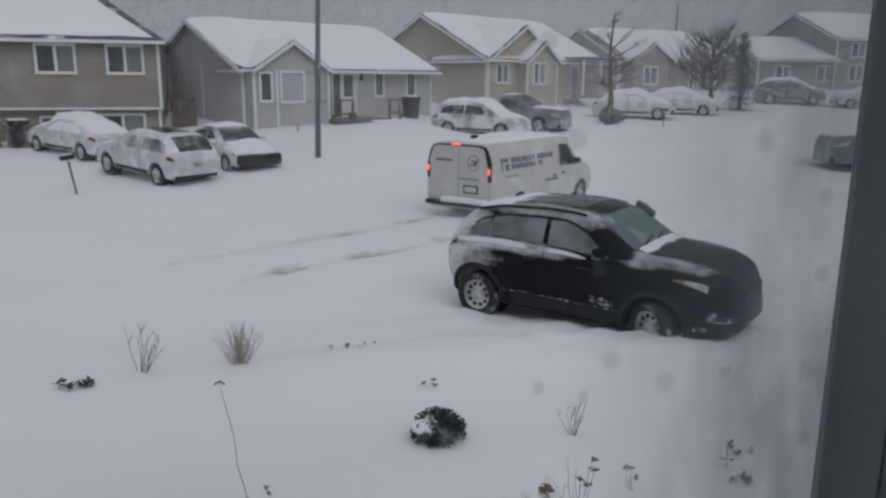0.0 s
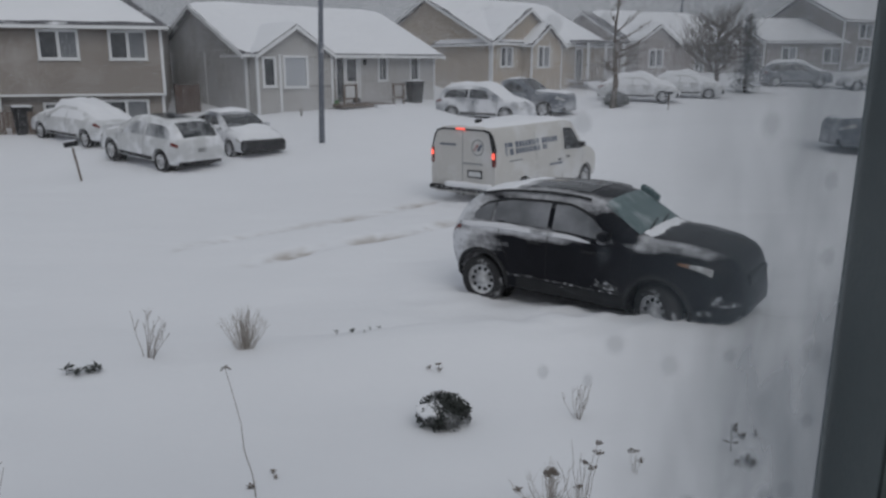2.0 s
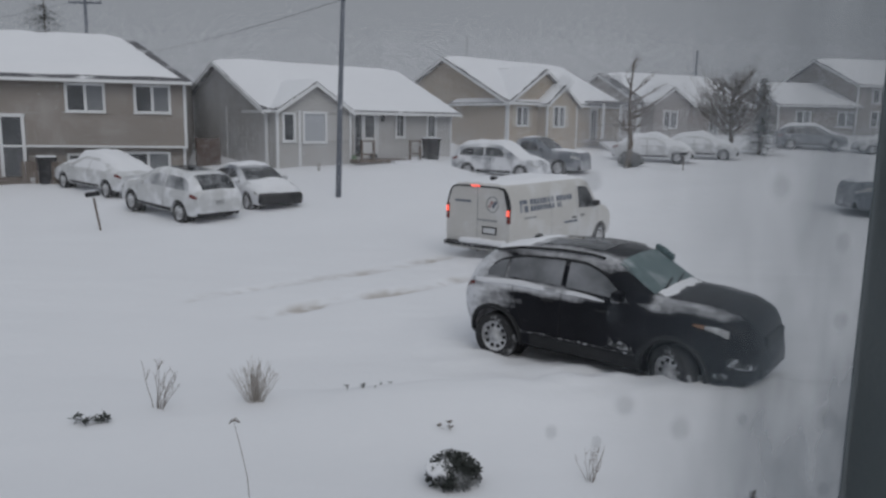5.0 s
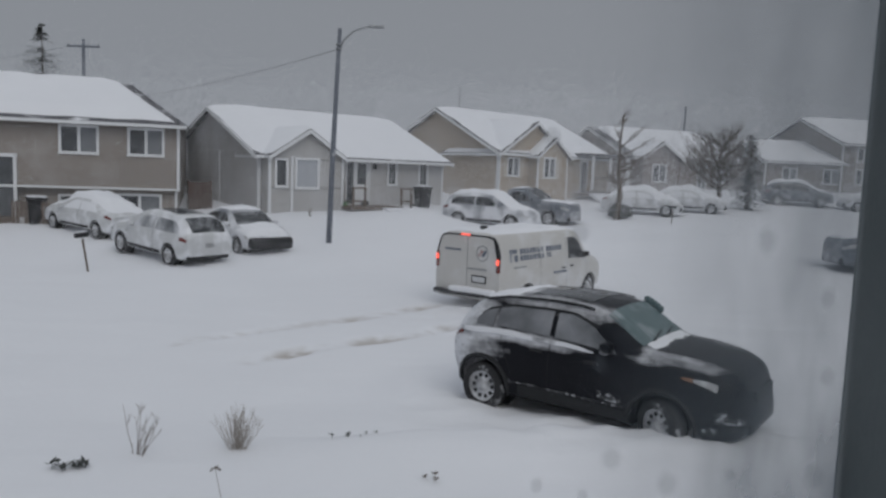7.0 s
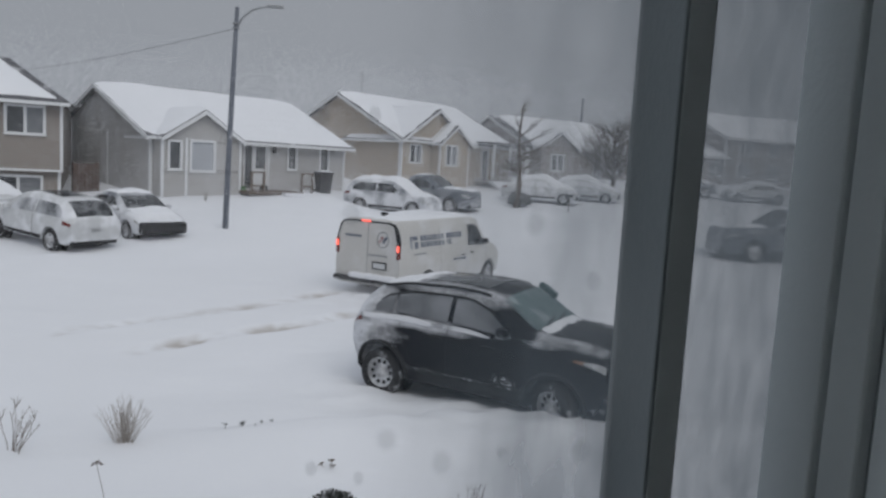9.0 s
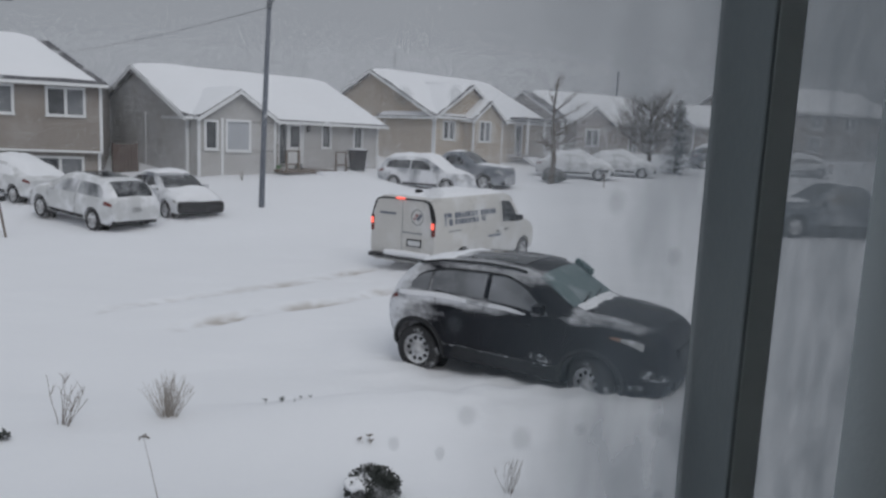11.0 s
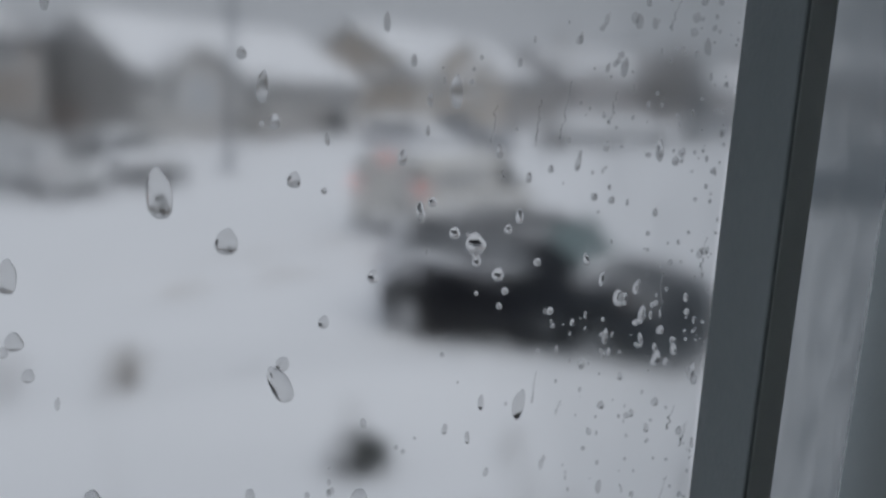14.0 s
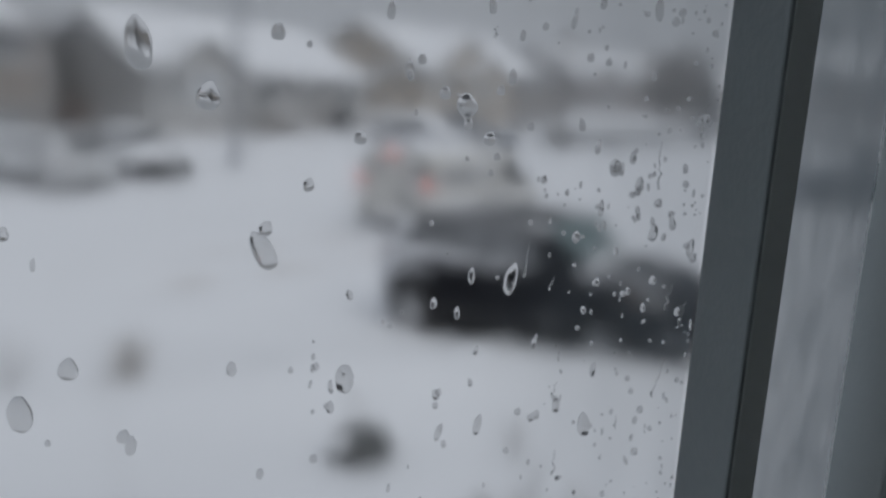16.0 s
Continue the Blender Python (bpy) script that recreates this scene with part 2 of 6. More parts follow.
# ---- ground: one sheet of drifted snow ----
GY = [-40, 0, 5, 8.6, 9.4, 12.6, 14, 20, 23.5, 28, 33, 38, 46, 60, 90, 300, 900]
GZ = [-0.1, -0.05, 0.0, 0.0, -0.10, -0.10, 0.0, 0.0, 0.06, 0.42, 1.18, 1.48, 1.9, 2.6, 3.2, 6.0, 12.0]


def smooth01(v, lo, hi):
    u = min(1.0, max(0.0, (v - lo) / (hi - lo)))
    return u * u * (3 - 2 * u)


def seg_distance(x, y, a, b):
    ax, ay = b[0] - a[0], b[1] - a[1]
    u = min(1.0, max(0.0, ((x - a[0]) * ax + (y - a[1]) * ay) / (ax * ax + ay * ay)))
    return math.hypot(x - a[0] - u * ax, y - a[1] - u * ay)


RUTS = [((-5.2, 13.4), (-3.47, 14.98)), ((-3.47, 14.98), (-0.26, 18.06)), ((-3.3, 12.7), (-1.74, 14.13)), ((-1.74, 14.13), (0.9, 16.5)), ((0.9, 16.5), (2.2, 18.0))]


def rut(x, y):
    if not (-5 < x < 4 and 10 < y < 20):
        return 0.0
    d = min(seg_distance(x, y, a, b) for a, b in RUTS)
    keep = smooth01(noise.noise((x * 0.8, y * 0.8, 3.0)), -0.15, 0.35)
    return smooth01(d, 0.34, 0.06) * (0.35 + 0.65 * keep)


def ground_z(x, y):
    z = float(np.interp(y, GY, GZ))
    z = 0.5 * z + 0.25 * float(np.interp(y - 0.7, GY, GZ)) + 0.25 * float(np.interp(y + 0.7, GY, GZ))
    z += 0.42 * smooth01(x, 7, 11) * smooth01(y, 17, 22) * smooth01(y, 36, 27)
    lip = 8.95 + 0.25 * math.sin(x * 0.5) + 0.12 * noise.noise((x * 0.9, 0.0, 4.0))
    z += 0.19 * smooth01(y, lip - 1.6, lip - 0.1) * smooth01(y, lip + 0.3, lip) * smooth01(x, -2.5, 0.0)
    z -= 0.5 * smooth01(x, -2, 3) * smooth01(y, 29, 35) * smooth01(y, 60, 48)
    if y < 70:
        z += 0.07 * noise.noise((x * 0.16, y * 0.3, 0.0)) + 0.035 * noise.noise((x * 0.5 + 9, y * 1.1, 5.0))
        z += 0.012 * noise.noise((x * 1.5 + y * 0.7, y * 4.0 - x, 2.0)) if y < 26 else 0.0
        z -= 0.10 * rut(x, y)
        z += 0.06 * math.exp(-((x - 3.1) ** 2 * 1.2 + (y - 9.0) ** 2 * 4)) + 0.07 * math.exp(-((x - 1.7) ** 2 * 0.8 + (y - 9.6) ** 2 * 6)) + 0.06 * math.exp(-((x - 0.3) ** 2 + (y - 10.3) ** 2 * 3))
        near_car = smooth01(math.hypot(x - 2.2, (y - 10.3) * 1.3), 3.4, 2.0) + smooth01(math.hypot(x - 0.6, y - 16.4), 2.2, 1.0) + 0.5 * smooth01(math.hypot(x + 8.6, y - 24.6), 3.6, 2.4)
        z += 0.055 * near_car * (noise.noise((x * 2.6, y * 2.6, 6.0)) + 0.5 * noise.noise((x * 5.5, y * 5.5, 8.0)))
        d = math.hypot((x - 2.1) * 0.94 - (y - 11.0) * 0.342, ((x - 2.1) * 0.342 + (y - 11.0) * 0.94) * 1.9)
        z += 0.14 * smooth01(d, 3.4, 2.4) * smooth01(d, 1.2, 2.0) * (0.5 + noise.noise((x * 0.8, y * 0.8, 1.0)))
    return z


def build_ground():
    xs = np.unique(np.concatenate([np.linspace(-700, -40, 12), np.linspace(-40, -9, 50), np.linspace(-9, 9, 150), np.linspace(9, 40, 50), np.linspace(40, 700, 14)]))
    ys = np.unique(np.concatenate([np.linspace(-40, 3, 14), np.linspace(3, 20, 170), np.linspace(20, 60, 90), np.linspace(60, 800, 30)]))
    verts = [(x, y, ground_z(x, y)) for y in ys for x in xs]
    n = len(xs)
    faces = [(j * n + i, j * n + i + 1, (j + 1) * n + i + 1, (j + 1) * n + i) for j in range(len(ys) - 1) for i in range(n - 1)]
    me = bpy.data.meshes.new("ground")
    me.from_pydata(verts, [], faces)
    me.polygons.foreach_set("use_smooth", [True] * len(me.polygons))
    dirt = me.attributes.new("dirt", "FLOAT", "POINT")
    dirt.data.foreach_set("value", [rut(x, y) * max(0.0, min(1.0, 0.5 + 1.2 * noise.noise((x * 1.2, y * 1.2, 7.0)) + 1.3 * noise.noise((x * 5.0, y * 5.0, 9.0)))) for x, y, _ in verts])
    m = SNOW.copy()
    m.name = "ground_snow"
    t = m.node_tree
    p = t.nodes["Principled BSDF"]
    base = p.inputs["Base Color"].links[0].from_socket
    at = t.nodes.new("ShaderNodeAttribute")
    at.attribute_name = "dirt"
    mx = t.nodes.new("ShaderNodeMixRGB")
    sc = t.nodes.new("ShaderNodeMath")
    sc.operation = "MULTIPLY"
    sc.inputs[1].default_value = 1.1
    t.links.new(at.outputs["Fac"], sc.inputs[0])
    t.links.new(sc.outputs[0], mx.inputs[0])
    t.links.new(base, mx.inputs[1])
    mx.inputs[2].default_value = (0.45, 0.42, 0.395, 1)
    t.links.new(mx.outputs[0], p.inputs["Base Color"])
    me.materials.append(m)
    return tagged(new("ground", me), "smooth wind-drifted snow over yards and street", "snow ground", kind="structure")


build_ground()


# ---- the window and the dark room round the camera ----
PANE_Y = 0.30
STILE_X = 0.163


def build_window():
    win = thing("window_1", pose(0, PANE_Y, 3.2), "grey vinyl sliding window with a wet lower pane", "window", kind="structure")
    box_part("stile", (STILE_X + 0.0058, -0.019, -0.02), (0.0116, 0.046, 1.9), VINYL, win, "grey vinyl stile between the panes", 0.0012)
    # Thin overlay whose paler colour stands in for room light on the stile front.
    box_part("lit_stile_front", (STILE_X + 0.0060, -0.0423, -0.02), (0.0092, 0.0005, 1.9), LIT_STILE, win, "stile front, colour lightened for room light")
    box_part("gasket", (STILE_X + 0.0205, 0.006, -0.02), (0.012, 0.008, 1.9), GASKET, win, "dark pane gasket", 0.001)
    # Right jamb pieces use the lightened vinyl in place of daylight on them.
    edge = STILE_X + 0.0735
    box_part("window_frame", (edge + 0.05, -0.0135, -0.02), (0.10, 0.035, 1.9), LIT_FRAME_VINYL, win, "", 0.0015)
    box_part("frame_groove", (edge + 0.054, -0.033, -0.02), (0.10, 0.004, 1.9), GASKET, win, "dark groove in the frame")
    box_part("inner_frame", (edge + 0.0505, -0.045, -0.02), (0.10, 0.020, 1.9), LIT_FRAME_VINYL, win, "", 0.0015)
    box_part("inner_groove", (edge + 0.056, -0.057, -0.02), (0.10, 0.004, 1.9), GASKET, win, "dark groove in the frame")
    box_part("casing", (edge + 0.053, -0.068, -0.02), (0.10, 0.018, 1.9), LIT_FRAME_VINYL, win, "", 0.002)
    box_part("head", (-0.93, 0.0, 0.955), (2.62, 0.08, 0.05), VINYL, win, "", 0.003)
    box_part("window_sill", (-0.93, 0.0, -0.995), (2.62, 0.12, 0.05), VINYL, win, "", 0.003)
    box_part("window_frame", (-2.2, 0.0, -0.02), (0.05, 0.06, 1.9), VINYL, win, "", 0.003)
    return win


WINDOW = build_window()


def build_room():
    # Unseen room shell, shallow and pale so that it bounces light onto the stile.
    for nm, c, s, mt in (
        ("wall_south", (-0.1, -2.0, 3.1), (4.6, 0.12, 2.5), PLASTER),
        ("wall_west", (-2.34, -0.9, 3.1), (0.12, 2.3, 2.5), PLASTER),
        ("wall_east", (2.14, -0.9, 3.1), (0.12, 2.3, 2.5), PLASTER),
        ("ceiling", (-0.1, -0.83, 4.4), (4.7, 2.5, 0.1), PLASTER),
        ("floor", (-0.1, -0.83, 1.8), (4.7, 2.5, 0.1), FLOORING),
    ):
        tagged(box_part(nm, c, s, mt), "plain unseen inner surface of the assumed room", nm.split("_")[0], kind="structure")
    bm = bmesh.new()
    # Opening widened on its unseen left side to let more light into the room.
    x0, x1, z0, z1 = -2.225, 0.336, 2.18, 4.18
    for a, b, c, d in ((-2.4, x0, 1.75, 4.45), (x1, 2.2, 1.75, 4.45), (x0, x1, 1.75, z0), (x0, x1, z1, 4.45)):
        add_box(bm, ((a + b) / 2, PANE_Y + 0.03, (c + d) / 2), (b - a, 0.16, d - c))
    tagged(part("wall_north", bm, PLASTER), "plain plastered outer wall round the window", "wall", kind="structure")
    tagged(box_part("foundation", (-0.1, -0.83, 0.85), (4.6, 2.4, 1.8), CONCRETE), "plain concrete base under the room", "foundation", kind="structure")


build_room()


# ---- houses ----
def siding_wall(bm, length, z0, z1, gable=None, holes=(), lap=0.115, place=Matrix()):
    """Lapped boards along local x at y = 0, facing -y; gable: ridge height. Holes are (u0, u1, z0, z1)."""
    zs = set(np.arange(z0, (gable or z1), lap).tolist() + [z1, gable or z1])
    for h in holes:
        zs |= {h[2], h[3]}
    zs = sorted(z for z in zs if z0 <= z <= (gable or z1))

    def ends(z):
        if gable and z > z1:
            k = (z - z1) / (gable - z1) * length / 2
            return k, length - k
        return 0.0, length

    for a, b in zip(zs, zs[1:]):
        if b - a < 1e-4:
            continue
        (l0, r0), (l1, r1) = ends(a), ends(b)
        cuts = sorted((h[0], h[1]) for h in holes if h[2] <= a + 1e-5 and h[3] >= b - 1e-5)
        spans, cur = [], 0.0
        for c, d in cuts:
            spans.append((cur, c))
            cur = d
        spans.append((cur, length))
        for s, e in spans:
            q = [(max(s, l0), -0.036, a), (min(e, r0), -0.036, a), (min(e, r1), 0.0, b), (max(s, l1), 0.0, b)]
            if q[1][0] - q[0][0] < 1e-3:
                continue
            vs = [bm.verts.new(place @ Vector(v)) for v in q]
            bm.faces.new(vs)
            lo = [bm.verts.new(place @ Vector((q[i][0], 0.0, a))) for i in (0, 1)]
            bm.faces.new((vs[1], vs[0], lo[0], lo[1]))
    bmesh.ops.remove_doubles(bm, verts=bm.verts[:], dist=2e-4)


def add_window(parent, u0, u1, z0, z1, place=Matrix(), bars=1, grid=False, curtain=0.5, name="window", glazing=None):
    """A window set into a wall that faces local -y: frame, sill, dark panes and a curtain behind one of them."""
    w = new(name)
    w.parent = parent
    w.matrix_local = place
    w["label"] = "white-framed window with dark panes"
    f = 0.1
    bm = bmesh.new()
    for c, s in ((((u0 + u1) / 2, z1), (u1 - u0 + f, f)), (((u0 + u1) / 2, z0), (u1 - u0 + f, f)), ((u0, (z0 + z1) / 2), (f, z1 - z0 - f)), ((u1, (z0 + z1) / 2), (f, z1 - z0 - f))):
        add_box(bm, (c[0], -0.01, c[1]), (s[0], 0.09, s[1]))
    for k in range(1, bars + 1):
        add_box(bm, (u0 + (u1 - u0) * k / (bars + 1), 0.0, (z0 + z1) / 2), (0.11, 0.06, z1 - z0 - f))
    if grid:
        for k in range(1, 4):
            add_box(bm, ((u0 + u1) / 2, 0.012, z0 + (z1 - z0) * k / 4), (u1 - u0 - f, 0.016, 0.014))
        add_box(bm, ((u0 + u1) / 2, 0.012, (z0 + z1) / 2), (0.014, 0.014, z1 - z0 - f))
    part("frame", bm, TRIM, w)
    n = bars + 1
    for k in range(n):
        a, b = u0 + (u1 - u0) * k / n, u0 + (u1 - u0) * (k + 1) / n
        box_part("pane", ((a + b) / 2, 0.035, (z0 + z1) / 2), (b - a - 0.01, 0.012, z1 - z0), glazing or (PANE if (k % 2 == 0 or curtain <= 0) else CURTAIN), w)
    box_part("sill", ((u0 + u1) / 2, -0.05, z0 - 0.055), (u1 - u0 + 0.16, 0.1, 0.035), TRIM, w)
    return w


def gable_roof(parent, length, depth, ze, zr, over=0.45, eave=0.5, place=Matrix(), thick=0.16, snow=0.17, bare=0.1, hip=0.0, low=0.985, tag="roof"):
    """A gable roof with its ridge along local x, over a plan 0..length by 0..depth, and a blanket of snow on both slopes."""
    h = depth / 2
    rise = (zr - ze) / h
    bm = bmesh.new()
    for side in (-1, 1):
        prof = [(h, zr + 0.02), (h + side * (h + eave), ze - rise * eave + 0.02)]
        v = []
        for x in (-over, length + over):
            for (y, z), dz, top in ((prof[0], 0, 1), (prof[1], 0, 0), (prof[1], -thick, 0), (prof[0], -thick, 1)):
                v.append(bm.verts.new(place @ Vector((x + (hip * top if x < 0 else -hip * top), y, z + dz))))
        for q in ((0, 1, 5, 4), (1, 2, 6, 5), (2, 3, 7, 6), (3, 0, 4, 7), (0, 3, 2, 1), (4, 5, 6, 7)):
            bm.faces.new([v[i] for i in q])
    if hip:
        for x, s in ((-over, 1), (length + over, -1)):
            a = [bm.verts.new(place @ Vector(q)) for q in ((x, -eave, ze - rise * eave + 0.02), (x, depth + eave, ze - rise * eave + 0.02), (x + s * hip, h, zr + 0.02))]
            bm.faces.new(a)
    roof = part(tag, bm, SHINGLE, parent, "dark shingle roof")
    for x in () if hip else (-over - 0.02, length + over + 0.02):
        for side in (-1, 1):
            bm = bmesh.new()
            a, b = Vector((x, h, zr - 0.03)), Vector((x, h + side * (h + eave), ze - rise * eave - 0.03))
            v = [bm.verts.new(place @ (p + Vector((dx, 0, dz)))) for p in (a, b) for dx in (-0.02, 0.02) for dz in (-0.17, 0.0)]
            for q in ((0, 1, 5, 4), (2, 3, 7, 6), (1, 3, 7, 5), (0, 2, 6, 4), (0, 1, 3, 2), (4, 5, 7, 6)):
                bm.faces.new([v[i] for i in q])
            part("rake_board", bm, TRIM, parent)
    for side in (-1, 1):
        bm = bmesh.new()
        for q in add_box(bm, (0, 0, 0), (1, 1, 1)):
            q.co = place @ Vector((length / 2 + q.co.x * (length + 2 * over), h + side * (h + eave + 0.02) + q.co.y * 0.04, ze - rise * eave - 0.06 + q.co.z * 0.13))
        part("fascia", bm, TRIM, parent)
    bm = bmesh.new()
    nu, nv = max(8, int(length * 3)), 14
    for side in (-1, 1):
        rows = []
        for j in range(nv + 1):
            row = []
            for i in range(nu + 1):
                u, v = i / nu, j / nv
                edge = min(u, 1 - u, v + 0.25, 1 - v) * 6
                wob = 0.25 * noise.noise((u * length * 0.6, v * 3 + side * 7, length))
                inset = bare + hip * (1 - v)
                x = -over + inset + (length + 2 * over - 2 * inset) * u + 0.12 * noise.noise((u * 3, v * 5, side * 3.0)) * (1 if 0.02 < u < 0.98 else 2.5 if bare > 0 else 0.2)
                y = h + side * (h + eave) * v * (low + (0.02 * noise.noise((u * length * 0.8, side, 2.0)) if low < 0.98 else 0.0))
                t = snow * min(1.0, 0.25 + edge) * (1 + wob) if min(u, 1 - u) > 0 and v < 1 else -0.03
                row.append(bm.verts.new(place @ Vector((x, y, zr - rise * abs(y - h) + 0.03 + t))))
            rows.append(row)
        for a, b in zip(rows, rows[1:]):
            for i in range(nu):
                bm.faces.new((a[i], a[i + 1], b[i + 1], b[i]))
    part("snow_cover", bm, SNOW, parent, "thick white snow on the roof", smooth=True)
    return roof


def corner_trims(parent, pts, z0, z1, place=Matrix()):
    for x, y in pts:
        bm = bmesh.new()
        add_box(bm, (0, 0, 0), (1, 1, 1))
        for v in bm.verts:
            v.co = place @ Vector((x + v.co.x * 0.11, y + v.co.y * 0.11, (z0 + z1) / 2 + v.co.z * (z1 - z0)))
        part("corner_trim", bm, TRIM, parent)


def box_walls(parent, length, depth, z0, ze, zr, mat, holes_front=(), holes_left=(), holes_right=(), place=Matrix(), gables=True):
    """Four siding walls of a house; the gables stand at both ends of local x."""
    spec = (
        (length, Matrix(), None, holes_front),
        (depth, Matrix.Translation((0, depth, 0)) @ Matrix.Rotation(-math.pi / 2, 4, "Z"), zr if gables else None, holes_left),
        (depth, Matrix.Translation((length, 0, 0)) @ Matrix.Rotation(math.pi / 2, 4, "Z"), zr if gables else None, holes_right),
        (length, Matrix.Translation((length, depth, 0)) @ Matrix.Rotation(math.pi, 4, "Z"), None, ()),
    )
    for run, m, g, holes in spec:
        bm = bmesh.new()
        siding_wall(bm, run, z0, ze, g, holes, place=place @ m)
        part("wall", bm, mat, parent)
    # dim rooms behind the openings
    bm = bmesh.new()
    vs = add_box(bm, (0, 0, 0), (1, 1, 1))
    for v in vs:
        v.co = place @ Vector((length / 2 + v.co.x * (length - 0.3), depth / 2 + v.co.y * (depth - 0.3), (z0 + ze) / 2 + v.co.z * (ze - z0)))
    part("inner_wall", bm, CONCRETE, parent)


def win(parent, holes, place=Matrix(), **kw):
    for h in holes:
        add_window(parent, *h, place=place, **kw)


# split-level house with taupe siding
def house_split():
    h = thing("house", pose(-22.98, 28.49, 0, 0, 0, 17), "taupe split-level house with snowy gable roof", "house", "houses along the street")
    up = [(3.0, 4.4, 3.48, 4.56), (7.46, 8.87, 3.48, 4.56), (10.05, 11.4, 3.48, 4.56)]
    low = [(7.36, 9.0, 0.85, 1.72), (9.6, 11.28, 0.85, 1.8)]
    box_walls(h, 12.0, 8.0, 2.1, 4.85, 7.0, SIDING_TAUPE, up, gables=False)
    win(h, up)
    m = Matrix.Translation((0, 0.3, 0))
    bm = bmesh.new()
    siding_wall(bm, 11.9, 0.2, 2.1, None, low, place=m)
    part("wall", bm, SIDING_TAUPE, h)
    win(h, low, place=m)
    bm = bmesh.new()
    siding_wall(bm, 7.6, 0.2, 2.1, None, (), place=Matrix.Translation((11.9, 0.3, 0)) @ Matrix.Rotation(math.pi / 2, 4, "Z"))
    part("wall", bm, SIDING_TAUPE, h)
    box_part("inner_wall", (6, 4, 1.1), (11.5, 7, 1.9), CONCRETE, h)
    box_part("soffit_trim", (6.0, -0.03, 2.06), (12.0, 0.05, 0.09), TRIM, h)
    corner_trims(h, [(12.0, 0.0)], 2.0, 4.8)
    corner_trims(h, [(11.9, 0.3)], 0.3, 2.0)
    gable_roof(h, 12.0, 8.0, 4.95, 6.7, over=0.35, eave=0.45, snow=0.22, bare=0.4, hip=2.6, low=0.93)
    d = new("door")
    d.parent = h
    d["label"] = "dark front door in a white surround"
    bm = bmesh.new()
    for c, s in (((5.0, 2.05), (0.12, 2.5)), ((5.82, 2.05), (0.12, 2.5)), ((5.41, 3.28), (1.0, 0.14))):
        add_box(bm, (c[0], -0.03, c[1]), (s[0], 0.1, s[1]))
    part("frame", bm, TRIM, d)
    box_part("leaf", (5.41, -0.02, 2.0), (0.72, 0.05, 2.4), PANE, d, "dark glazed storm door")
    for k in range(9):
        box_part("fence_board", (5.95 + 0.16 * k, -1.0 - 0.04 * k, 1.0), (0.13, 0.03, 1.0), WOOD, h, "brown fence board")
    for k in range(3):
        box_part("step", (5.3, -0.5 - 0.3 * k, 0.75 - 0.17 * k), (1.3, 0.32, 0.18), WOOD, h)


